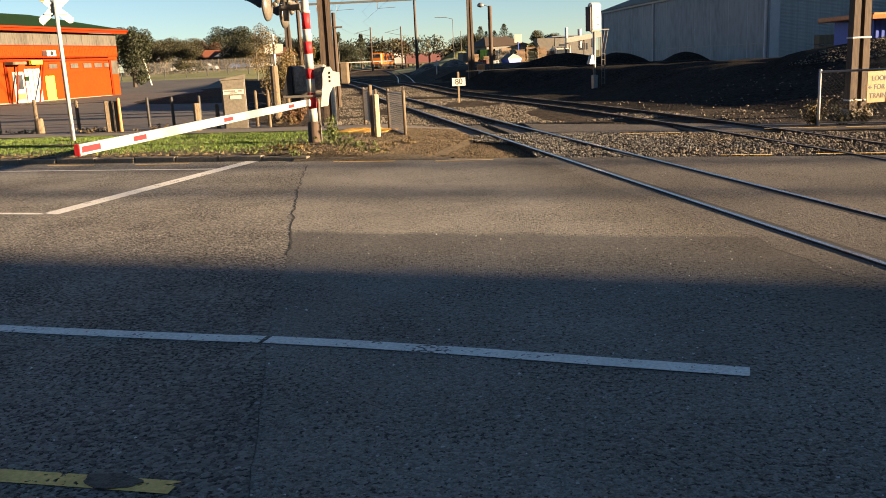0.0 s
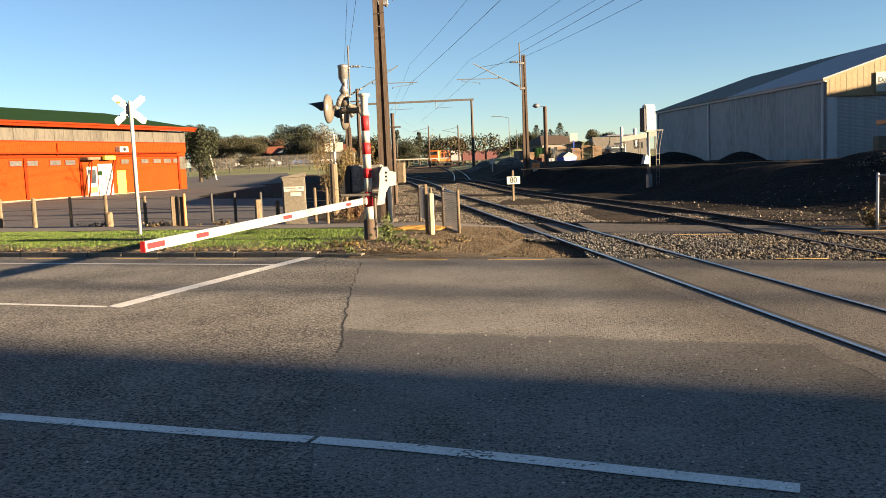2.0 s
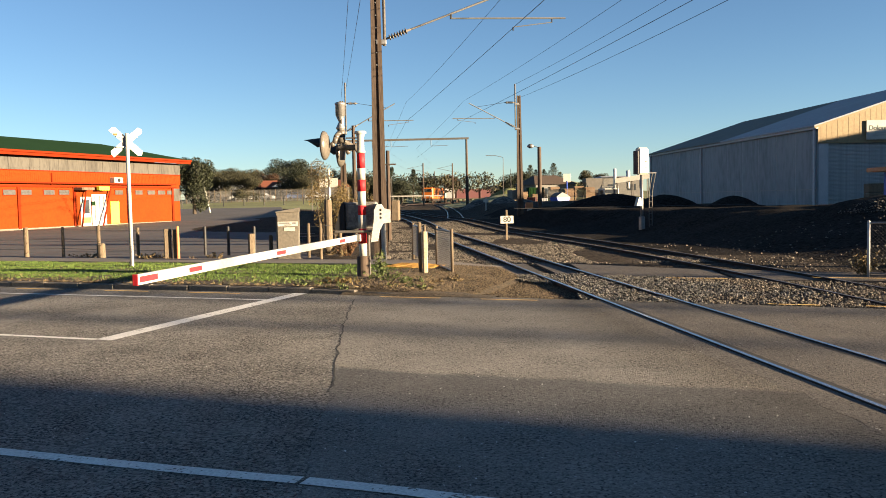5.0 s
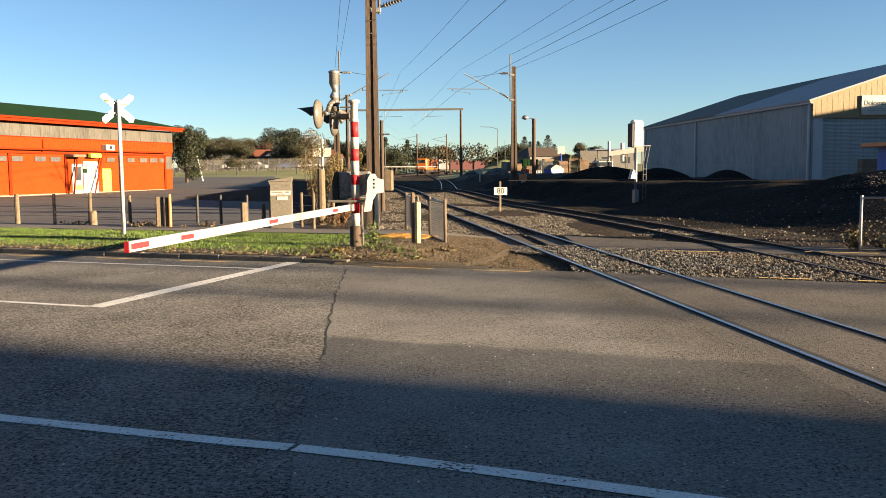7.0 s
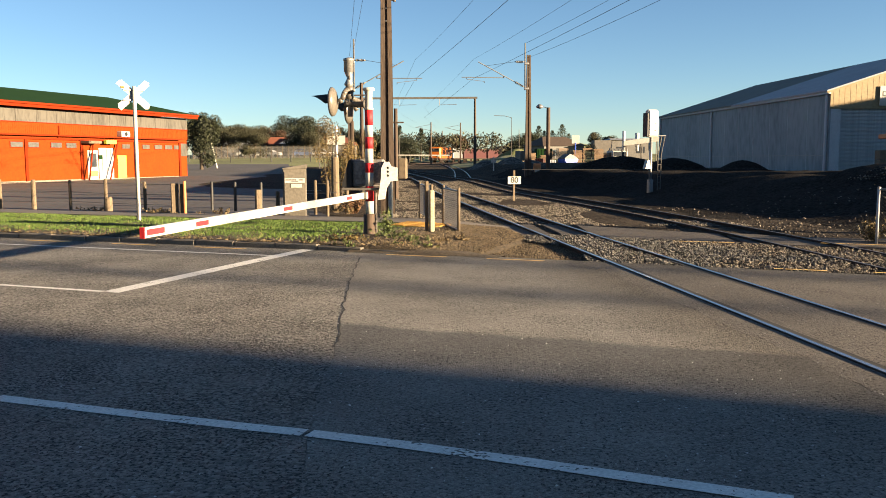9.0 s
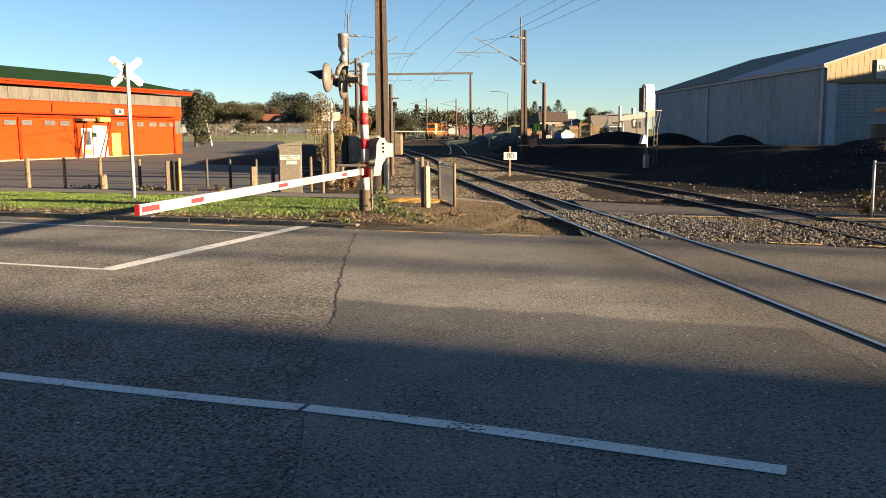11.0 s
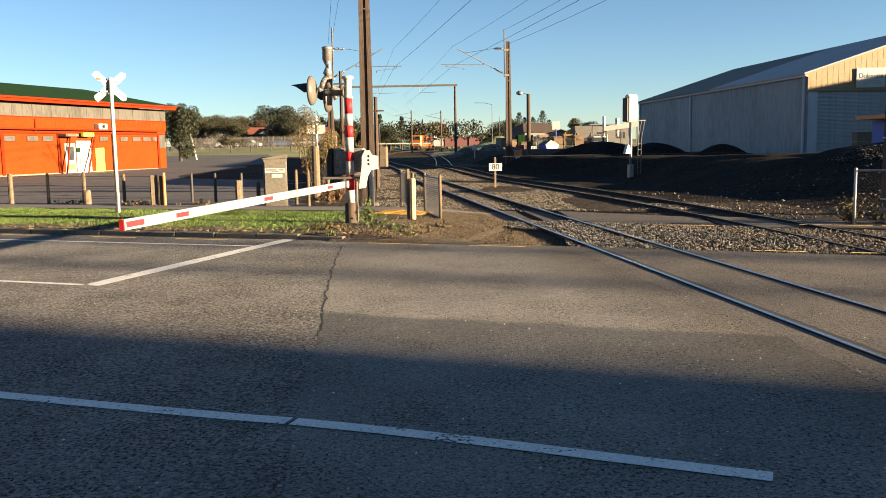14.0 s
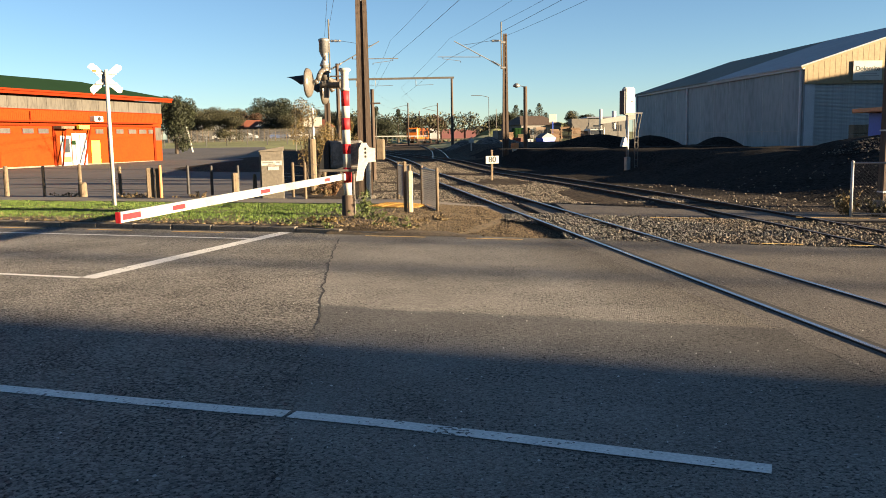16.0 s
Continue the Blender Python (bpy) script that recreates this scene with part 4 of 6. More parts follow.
# ---- overhead wires ----
def wire(name, pts, r, label):
    """One continuous cable through the points."""
    m, n = Mesh(), 5
    pts = [Vector(p) for p in pts]
    for i, p in enumerate(pts):
        q = (pts[min(i + 1, len(pts) - 1)] - pts[max(i - 1, 0)]).to_track_quat("Z", "Y").to_matrix()
        m.v += [tuple(p + q @ Vector((r * math.cos(2 * math.pi * k / n), r * math.sin(2 * math.pi * k / n), 0))) for k in range(n)]
    m.f = [(i * n + k, i * n + (k + 1) % n, (i + 1) * n + (k + 1) % n, (i + 1) * n + k) for i in range(len(pts) - 1) for k in range(n)]
    m.k = [0] * len(m.f)
    return tagged(m.make(name, M_WIRE), label, "overhead wire", "overhead wires")


def sagged(a, b, sag, n=10):
    a, b = Vector(a), Vector(b)
    return [a + (b - a) * (i / n) - Vector((0, 0, sag * 4 * (i / n) * (1 - i / n))) for i in range(n + 1)]


CA = [(5.4, 1.0), (1.05, 24.8), (-5.0, 57.0), (-12.5, 110), (-14.2, 165)]
CB = [(6.9, -12.0), (5.75, 20.6), (-1.2, 57.0), (-8.5, 110), (-10, 165)]
for C in (CA, CB):
    for (x0, y0), (x1, y1) in zip(C, C[1:]):
        wire("contact_wire", sagged((x0, y0, 6.62 + rise(y0)), (x1, y1, 6.62 + rise(y1)), 0.05), 0.009, "dark overhead contact wire")
        wire("messenger_wire", sagged((x0, y0, 7.85 + rise(y0)), (x1, y1, 7.85 + rise(y1)), 0.14), 0.007, "thin overhead messenger wire")
for x0, z0, x1, z1 in ((11.0, 8.6, 2.2, 9.1), (10.4, 7.2, 2.4, 8.2), (-1.9, 9.6, -9.0, 8.9), (-2.6, 9.2, -9.3, 8.4)):
    wire("feeder_wire", sagged((x0 + (0.9 if x0 > 0 else 3.6), -2.0, z0), (x1, 57, z1), 0.4, 16), 0.009, "thin overhead feeder wire")

# ---- far half barrier with lamps ----
gate = thing("crossing_barrier", "red and white level crossing post with a lowered barrier arm", "barrier", (-2.53, 17.8, 0), 0)
post = Mesh()
post.lathe((0, 0, 0), [(0.0, 0.05), (0.155, 0.05), (0.155, 0.10), (0.135, 0.12), (0.132, 0.53), (0.10, 0.55)], n=18)
post.make("post_base", M_POLE, gate, "scuffed grey cast post base", True)
for i, (z0, z1) in enumerate(((0.53, 0.81), (0.81, 1.12), (1.12, 1.40), (1.40, 1.60), (1.60, 1.89), (1.89, 2.13), (2.13, 2.37), (2.37, 2.68))):
    Mesh().tube((0, 0, z0), (0, 0, z1), 0.084, n=18).make("post_band", M_RED if i % 2 else M_WHITE, gate, "red post band" if i % 2 else "white post band", True)
Mesh().lathe((0, 0, 2.68), [(0.095, 0), (0.095, 0.04), (0.075, 0.06), (0.075, 0.33), (0.085, 0.36), (0.085, 0.38), (0.125, 0.40), (0.125, 0.435), (0.11, 0.45)], n=18).make("cap", M_WHITE, gate, "white flanged bell cap", True)
# lamp cross arm reaching towards the road users
Mesh().lathe((-0.06, 0, 2.80), [(0.10, 0), (0.10, 0.03), (0.06, 0.05), (0.055, 0.40), (0.075, 0.46)], (-1, 0.25, 0), 14).make("lamp_arm", M_GREYPOST, gate, "grey lamp support arm", True)
Mesh().tube((-0.4, 0.1, 2.55), (-0.4, 0.1, 3.62), 0.055, n=12).make("lamp_stem", M_INSUL, gate)
LY = Vector((-0.998, 0.05, 0)).normalized()
for sgn in (-1, 1):
    c = Vector((-0.52, 0.1, 2.83 if sgn < 0 else 2.72)) + Vector((-0.05, sgn * 0.42, 0)) + (Vector((-0.12, 0, 0)) if sgn < 0 else Vector((0.06, 0, 0)))
    hd = Mesh().lathe(c, [(0.02, -0.10), (0.14, -0.092), (0.22, -0.07), (0.27, -0.04), (0.292, -0.005), (0.295, 0.02), (0.275, 0.035), (0.16, 0.04)], LY, 28).make("lamp_backboard", M_INSUL, gate, "round grey lamp backboard", True)
    Mesh().lathe(c + LY * 0.05, [(0.15, 0), (0.14, 0.02), (0.02, 0.03)], LY, 18).make("lens", M_RED, hd, "red flashing light lens", True)
    visor = Mesh()
    q = LY.to_track_quat("Z", "Y").to_matrix()
    n = 12
    vs = []
    for r in (0.165, 0.158):
        for i in range(n + 1):
            a = math.pi * (i / n) - 0.2
            for d in (0.04, 0.42 - 0.62 * abs(i / n - 0.5)):
                side = Vector((0, 0, 1)).cross(LY)
                vs.append(c + LY * d + side * (r * math.cos(a)) + Vector((0, 0, r * math.sin(a) - (0.1 * d))))
    o = 2 * (n + 1)
    fs = [(2 * i, 2 * i + 1, 2 * i + 3, 2 * i + 2) for i in range(n)] + [(o + 2 * i, o + 2 * i + 2, o + 2 * i + 3, o + 2 * i + 1) for i in range(n)]
    fs += [(2 * i + 1, o + 2 * i + 1, o + 2 * i + 3, 2 * i + 3) for i in range(n)]
    visor.add(vs, fs).make("visor", M_BLACK, hd, "long black lamp visor", True)
    bend = [c - LY * 0.13, c - LY * 0.2 + Vector((0, 0, 0.04)), c - LY * 0.24 + Vector((0, 0, 0.16)), Vector((-0.46, 0.1 + sgn * 0.1, c.z + 0.26)), Vector((-0.41, 0.1, c.z + 0.26))]
    elbow = Mesh()
    for p, q_ in zip(bend, bend[1:]):
        elbow.tube(p, q_, 0.052, n=12)
    elbow.make("elbow", M_INSUL, gate, "cast elbow carrying the lamp", True)
    Mesh().lathe((-0.41, 0.1, c.z + 0.19), [(0.085, 0), (0.085, 0.14), (0.06, 0.16)], n=14).make("clamp_ring", M_INSUL, gate, "", True)
Mesh().lathe((-0.42, 0.1, 3.0), [(0.06, 0), (0.06, 0.16), (0.095, 0.2), (0.095, 0.22), (0.04, 0.33), (0.04, 0.35), (0.085, 0.44), (0.085, 0.46), (0.10, 0.47), (0.10, 0.68), (0.11, 0.69), (0.11, 0.73), (0.04, 0.75)], n=18).make("bell", M_STEELG, gate, "silver warning bell housing", True)
# mechanism
M_CASE = material("scuffed_drive_case", (0.12, 0.112, 0.1), (0.26, 0.245, 0.22), 3, 20, 0.6, 0.2, stains=0.4)
mech = Mesh().box((-0.05, 0.30, 1.38), (0.66, 0.34, 0.58), bevel=0.03).make("mechanism_case", M_CASE, gate, "scuffed brown grey barrier drive case")
Mesh().box((-0.05, 0.12, 1.38), (0.54, 0.03, 0.46), bevel=0.01).make("access_cover", M_CASE, mech)
for x in (-0.2, 0.24):
    Mesh().lathe((x, 0.1, 1.38), [(0.03, 0), (0.03, 0.03)], (0, -1, 0), 8).make("bolt", M_STEELG, mech)
Mesh().box((-0.17, 0.10, 1.06), (0.80, 0.40, 0.05), bevel=0.01).make("mounting_plate", M_GREYPOST, gate)
Mesh().prism([(-0.385, 1.68), (-0.44, 1.66), (-0.60, 1.10), (-0.5, 1.09), (-0.385, 1.09)], pose(0, 0.22, 0, 90), 0.3).make("side_arm", M_BLACK, gate)
cw = [(0.19, 0.84), (0.33, 0.86), (0.37, 1.08), (0.45, 1.22), (0.60, 1.24), (0.61, 1.50), (0.47, 1.53), (0.42, 1.62), (0.33, 1.62), (0.27, 1.50), (0.26, 1.30), (0.23, 1.10)]
M_ARM = material("white_painted_steel", (0.5, 0.475, 0.42), (0.68, 0.65, 0.585), 2, 18, 0.5, stains=0.35)
cweight = Mesh().prism(cw, pose(0.0, -0.13, 0, 90, 0, 0), 0.06).make("counterweight_arm", M_ARM, gate, "white painted counterweight arm")
for z in (1.42, 1.5, 1.34):
    Mesh().lathe((0.40, -0.14, z), [(0.025, 0), (0.025, 0.02)], (0, -1, 0), 8).make("bolt", M_BLACK, cweight)
Mesh().box((0.70, -0.02, 1.48), (0.16, 0.30, 0.42), bevel=0.02).make("counterweight", M_TIMBER, gate, "tan counterweight block")
Mesh().tube((0.10, 0.16, 0.03), (0.10, 0.16, 0.98), 0.03, n=10).make("conduit", M_GREYPOST, gate)
# barrier arm, lowered across the lane
arm_a, arm_b = Vector((-0.12, -0.1, 0.93)), Vector((-1.53, -8.0, 0.83))
aw = (arm_b - arm_a).normalized()
up = Vector((0, 0, 1))
sd = aw.cross(up).normalized()
vs = []
for p, h in ((arm_a, 0.062), (arm_b, 0.062)):
    for u, v in ((-1, -1), (1, -1), (1, 1), (-1, 1)):
        vs.append(p + sd * (u * 0.025) + up * (v * h))
arm = Mesh().add(vs, [(3, 2, 1, 0), (4, 5, 6, 7), (0, 1, 5, 4), (1, 2, 6, 5), (2, 3, 7, 6), (3, 0, 4, 7)]).make("barrier_arm", M_WHITE, gate, "long white barrier arm with red patches")
for d0, d1 in ((0.04, 0.42), (1.18, 1.5), (3.95, 4.3), (6.95, 7.25)):
    for sg in (-1, 1):
        c = arm_b - aw * ((d0 + d1) / 2) + sd * (sg * 0.028)
        m3 = Matrix((aw, sd, aw.cross(sd) * -1)).transposed()
        Mesh().box(c, (d1 - d0, 0.006, 0.062 if d0 > 0.1 else 0.07), m3).make("red_patch", M_RED, arm, "red reflective patch")
Mesh().box(arm_b + aw * 0.01, (0.02, 0.06, 0.13), m3).make("end_cap", M_RED, arm)
Mesh().box(arm_a + Vector((0.03, 0.1, 0)), (0.14, 0.3, 0.16), bevel=0.02).make("arm_clamp", M_STEELG, gate)

# ---- crossbuck ----
cb = thing("crossbuck_sign", "white crossbuck board on a slim white post", "sign", (-9.02, 21.6, 0.12), 34)
Mesh().tube((0, 0, -0.05), (0, 0, 3.40), 0.048, n=12).make("post", M_WHITE, cb, "", True)
Mesh().tube((0, 0, 0.0), (0, 0, 0.55), 0.054, n=12).make("post_sleeve", M_STEELG, cb)
for a in (42, -42):
    m = Mesh().prism([(-0.50, -0.085), (0.44, -0.085), (0.50, -0.02), (0.45, 0.085), (-0.45, 0.085), (-0.50, 0.02)], pose(0, 0.06 + (0.012 if a > 0 else 0), 3.19, 90, 0, 0) @ pose(0, 0, 0, 0, 0, a), 0.012)
    bd = m.make("board", M_WHITE, cb, "bare white back of the crossbuck board")
for z in (3.31, 3.06):
    Mesh().box((0, 0.035, z), (0.52, 0.02, 0.04)).make("bracket", M_STEELG, cb)
Mesh().box((-0.27, 0.045, 3.37), (0.09, 0.006, 0.05)).make("sticker", M_SIGNY, cb, "small yellow sticker")

# ---- steel cabinet by the fence ----
cab = thing("equipment_cabinet", "khaki steel equipment cabinet with white label plates", "cabinet", (-5.59, 24.3, -0.02), 13)
Mesh().box((0, 0.2, 0.72), (0.66, 0.5, 1.44), bevel=0.015).make("body", M_BOX, cab)
Mesh().prism([(-0.35, 1.42), (0.35, 1.44), (0.36, 1.56), (-0.34, 1.45)], pose(0, 0.2, 0, 90), 0.58).make("sloping_top", M_BOX, cab)
Mesh().box((0, -0.06, 0.72), (0.58, 0.025, 1.25), bevel=0.006).make("door", M_BOX, cab)
pl = Mesh().box((0.0, -0.08, 1.10), (0.56, 0.01, 0.13)).make("label_plate", M_WHITE, cab, "white label plate with dark bars")
for x, w in ((-0.1, 0.3), (0.18, 0.12)):
    Mesh().box((x, -0.087, 1.12), (w, 0.004, 0.045)).make("text_bar", M_STEELG, pl)
Mesh().box((0.0, -0.087, 1.07), (0.2, 0.004, 0.03)).make("text_bar", M_STEELG, pl)
Mesh().box((0.05, -0.08, 0.95), (0.3, 0.01, 0.1)).make("label_plate", M_WHITE, cab, "smaller white label plate")
Mesh().box((0, 0.2, 0.02), (0.8, 0.62, 0.12), bevel=0.02).make("plinth", M_KERB, cab, "concrete plinth")

# ---- fence between footpath and car park ----
def fence_post(x, y, h, r, mat, label, square=False, slant=0.0):
    t = thing("fence_post", label, "post", (x, y, 0.0), random.uniform(15, 40), "fence posts")
    m = Mesh()
    if square:
        m.box((0, 0, h / 2 - 0.03), (2 * r, 2 * r, h), pose(0, 0, 0, slant, 0, 0).to_3x3(), 0.012)
    else:
        m.lathe((0, 0, -0.1), [(r * 1.04, 0), (r, h * 0.5), (r * 0.95, h + 0.06), (r * 0.7, h + 0.1)], n=10)
    m.make("shaft", mat, t)
    return t


WOOD = "weathered round timber fence post with wires"
for x, y, h, r in ((-16.0, 27.3, 1.05, 0.06), (-14.72, 27.02, 1.05, 0.075), (-13.8, 27.6, 1.03, 0.05), (-11.85, 25.95, 1.1, 0.055), (-10.3, 25.16, 1.03, 0.05), (-20.4, 28.7, 1.05, 0.06), (-18.2, 28.0, 1.05, 0.06)):
    fence_post(x, y, h, r, M_TIMBER, WOOD)
for x, y, h, r in ((-9.25, 24.75, 1.02, 0.10), (-9.02, 24.7, 1.0, 0.07)):
    fence_post(x, y, h, r, M_TIMBER, "stout square timber gate post", True)
fence_post(-11.72, 25.8, 0.55, 0.13, M_TIMBER, "short broken timber stump")
fence_post(-8.9, 24.62, 1.06, 0.045, M_ORROOF, "orange painted bollard post beside the fence")
fence_post(-6.42, 23.45, 0.88, 0.075, M_TIMBER, "short stout timber post beside the cabinet", True)
fence_post(-6.25, 24.95, 0.75, 0.06, M_TIMBER, "short timber post beside the cabinet")
for x, y in ((-9.31, 28.31), (-8.34, 27.7), (-7.4, 27.4)):
    fence_post(x, y, 0.95, 0.05, M_DARKPOST, "dark painted car park bollard")
for x, y, h, r in ((-5.35, 26.0, 1.05, 0.05), (-5.0, 26.1, 1.05, 0.045), (-5.15, 28.3, 1.75, 0.13), (-4.62, 27.4, 1.15, 0.06), (-6.0, 26.1, 1.05, 0.05)):
    fence_post(x, y, h, r, M_TIMBER, "weathered timber post of the railway fence")
for z in (0.35, 0.65, 0.95):
    wire("fence_wire", [(-20.4, 28.7, z), (-16.0, 27.3, z), (-14.72, 27.02, z), (-13.8, 27.3, z), (-11.85, 25.95, z), (-10.3, 25.16, z), (-9.25, 24.75, z)], 0.006, "thin fence wire between timber posts")
    wire("fence_wire", [(-6.0, 26.1, z), (-5.35, 26.0, z), (-5.0, 26.1, z), (-4.62, 27.4, z)], 0.006, "thin fence wire between timber posts")

# ---- pedestrian maze by the track ----
def mesh_panel(x0, y0, x1, y1, h, label):
    a, b = Vector((x0, y0, 0)), Vector((x1, y1, 0))
    L = (b - a).length
    t = thing("mesh_fence_panel", label, "fence", (x0, y0, -0.03), math.degrees(math.atan2(y1 - y0, x1 - x0)), "pedestrian fence panels")
    for x in (0, L):
        Mesh().tube((x, 0, 0), (x, 0, h + 0.03), 0.035, n=8).make("post", M_TIMBER, t, "pale timber post", True)
    for z in (0.16, h - 0.04):
        Mesh().tube((0, 0, z), (L, 0, z), 0.018, n=6).make("rail", M_STEELG, t)
    net = Mesh()
    n = int((L + h) / 0.09)
    for i in range(n):
        u = i * 0.09
        for sg in (1, -1):
            x_0, z_0 = (u, 0.16) if u < L else (L, 0.16 + (u - L))
            x_1, z_1 = (u - (h - 0.2), h - 0.04) if u > h - 0.2 else (0, 0.16 + u)
            if z_0 < h - 0.05:
                if sg < 0:
                    x_0, x_1 = L - x_0, L - x_1
                net.tube((x_0, 0, z_0), (x_1, 0, min(z_1, h - 0.04)), 0.005, n=3, caps=False)
    net.make("wire_mesh", M_STEELG, t, "rusty diamond wire mesh")
    return t


mesh_panel(-2.08, 25.0, -1.55, 22.2, 1.02, "timber framed wire mesh fence panel beside the track")
mesh_panel(-1.16, 20.75, -0.72, 18.8, 1.05, "timber framed wire mesh panel beside the foot crossing")
M_CREAMW = material("cream_painted_timber", (0.26, 0.21, 0.13), (0.42, 0.36, 0.25), 2.5, 25, 0.8, bump=0.4, depth=0.004)
wp = thing("white_marker_post", "slim white post at the foot of the mast", "post", (-2.86, 24.35, -0.05), 10)
Mesh().box((0, 0, 0.6), (0.13, 0.08, 1.2), bevel=0.01).make("shaft", M_WHITE, wp)
fp = thing("white_marker_post", "chunky white painted timber post with chamfered top", "post", (-1.29, 18.5, -0.03), 15)
Mesh().box((0, 0, 0.52), (0.105, 0.105, 1.04), bevel=0.02).make("shaft", M_CREAMW, fp)
Mesh().box((-0.10, 0.05, 0.62), (0.07, 0.07, 1.24), bevel=0.012).make("backing_stake", M_TIMBER, fp, "weathered timber stake")

# ---- speed board ----
sb = thing("speed_board", "small white speed board reading 80 on a timber stake", "sign", (0.93, 36.4, -0.06), 18)
Mesh().box((0, 0, 0.6), (0.09, 0.07, 1.3), bevel=0.01).make("stake", M_TIMBER, sb, "rusty orange timber stake")
bd = Mesh().box((0, -0.06, 0.84), (0.58, 0.03, 0.32), bevel=0.006).make("board", M_WHITE, sb)
write("80", 0.34, pose(0, -0.08, 0.84, 90), M_BLACK, bd)

# ---- colour light signal with ladder ----
sg_ = thing("railway_signal", "white backed railway signal head on a post with ladder", "signal", (7.32, 40.5, 0.0), 28)
Mesh().tube((0, 0, 0), (0, 0, 2.7), 0.07, n=12).make("post", M_STEELG, sg_, "galvanised signal post", True)
Mesh().box((0, 0, 0.25), (0.22, 0.22, 0.9), bevel=0.02).make("post_base", M_STEELG, sg_)
hd = Mesh().box((0.03, 0, 3.27), (0.64, 0.32, 1.26), bevel=0.09).make("signal_head", M_WHITE, sg_, "white rounded back of the signal head")
Mesh().box((-0.33, -0.02, 3.2), (0.09, 0.34, 1.08), bevel=0.02).make("side_screen", M_DARKPOST, hd, "grey side screen")
for z in (3.25, 2.95):
    Mesh().box((0.12, -0.165, z), (0.1, 0.02, 0.05)).make("latch", M_BLACK, hd)
for x in (0.42, 0.60):
    Mesh().tube((x, 0, 0), (x, 0, 1.8), 0.02, n=6).make("ladder_rail", M_GREYPOST, sg_)
    Mesh().tube((x, 0, 1.8), (x - 0.03 + 0.24, 0, 2.75), 0.02, n=6).make("ladder_rail", M_GREYPOST, sg_)
for i in range(6):
    Mesh().tube((0.42, 0, 0.3 + i * 0.27), (0.6, 0, 0.3 + i * 0.27), 0.013, n=5).make("rung", M_GREYPOST, sg_)
Mesh().tube((0.02, 0, 2.72), (0.85, 0, 2.72), 0.025, n=6).make("platform_bar", M_STEELG, sg_)
Mesh().prism([(-0.3, 0.0), (0.0, 0), (-0.06, 0.38), (-0.16, 0.42)], pose(-0.1, -0.05, 1.2, 90), 0.2).make("telephone_hood", M_WHITE, sg_, "white telephone hood")

# ---- lamp post, relay box, right hand fence and sign ----
lp = thing("lamp_post", "timber lamp post with a small round lantern", "lamp post", (3.87, 60, 0.25), 0)
Mesh().tube((0, 0, 0), (0, 0, 4.9), 0.15, 0.13, n=12).make("post", M_POLE, lp)
Mesh().tube((0, 0, 4.85), (-0.5, 0, 5.0), 0.03, n=6).make("bracket", M_STEELG, lp)
Mesh().lathe((-0.6, 0, 4.82), [(0.05, 0), (0.24, 0.08), (0.24, 0.18), (0.1, 0.3)], n=12).make("lantern", M_STEELG, lp, "grey round lantern", True)
rb = thing("relay_box", "orange topped white trackside relay box", "box", (3.0, 57.5, 0.1), 0)
Mesh().box((0, 0, 0.45), (0.3, 0.3, 0.9), bevel=0.02).make("stand", M_WHITE, rb)
Mesh().box((0, 0, 1.05), (0.5, 0.36, 0.42), bevel=0.03).make("case", M_ORROOF, rb, "faded orange case")
for x, y in ((7.72, 17.72), (8.82, 17.0), (10.6, 15.9)):
    t = thing("fence_post", "pale galvanised steel fence post", "post", (x, y, -0.05), 0, "chain link posts")
    Mesh().tube((0, 0, 0), (0, 0, 1.12), 0.03, n=8).make("tube", M_PALE, t, "", True)
    Mesh().lathe((0, 0, 1.12), [(0.034, 0), (0.034, 0.02), (0.01, 0.04)], n=8).make("cap", M_STEELG, t)
tl = Mesh().tube((7.72, 17.72, 1.05), (8.82, 17.0, 1.06), 0.022, n=8)
tagged(tl.make("fence_rail", M_STEELG), "galvanised top rail of the chain link fence", "fence rail", "chain link posts")
cl = thing("chain_link_panel", "galvanised chain link panel between pale posts", "fence", (7.72, 17.72, -0.02), math.degrees(math.atan2(-0.72, 1.1)))
net = Mesh()
for i in range(34):
    for sg in (1, -1):
        u = -1.0 + i * 0.07
        pa, pb = Vector((u, 0, 0.06)), Vector((u + sg * 0.98, 0, 1.04))
        lo_, hi_ = 0.0, 1.0
        for k in (0.0, 1.31):
            if (pa.x - k) * (pb.x - k) < 0:
                f = (k - pa.x) / (pb.x - pa.x)
                if (pb.x > pa.x) == (k == 0.0):
                    lo_ = max(lo_, f)
                else:
                    hi_ = min(hi_, f)
        inside = pa + (pb - pa) * ((lo_ + hi_) / 2)
        if lo_ < hi_ and 0 <= inside.x <= 1.31:
            net.tube(pa + (pb - pa) * lo_, pa + (pb - pa) * hi_, 0.0016, n=3, caps=False)
net.make("netting", M_DARKPOST, cl, "grey diamond wire netting")
Mesh().tube((0, 0, 0.06), (1.31, 0, 0.06), 0.015, n=6).make("bottom_rail", M_STEELG, cl)
ls = thing("warning_sign", "yellow warning sign reading LOOK FOR TRAINS", "sign", (8.55, 16.98, 0.44), 14)
Mesh().box((0, 0, 0.30), (0.56, 0.012, 0.60), bevel=0.004).make("plate", M_SIGNY, ls)
for i, tx in enumerate(("LOOK", "FOR", "TRAINS")):
    write(tx, 0.135, pose(0, -0.009, 0.46 - 0.165 * i, 90), M_BLACK, ls)
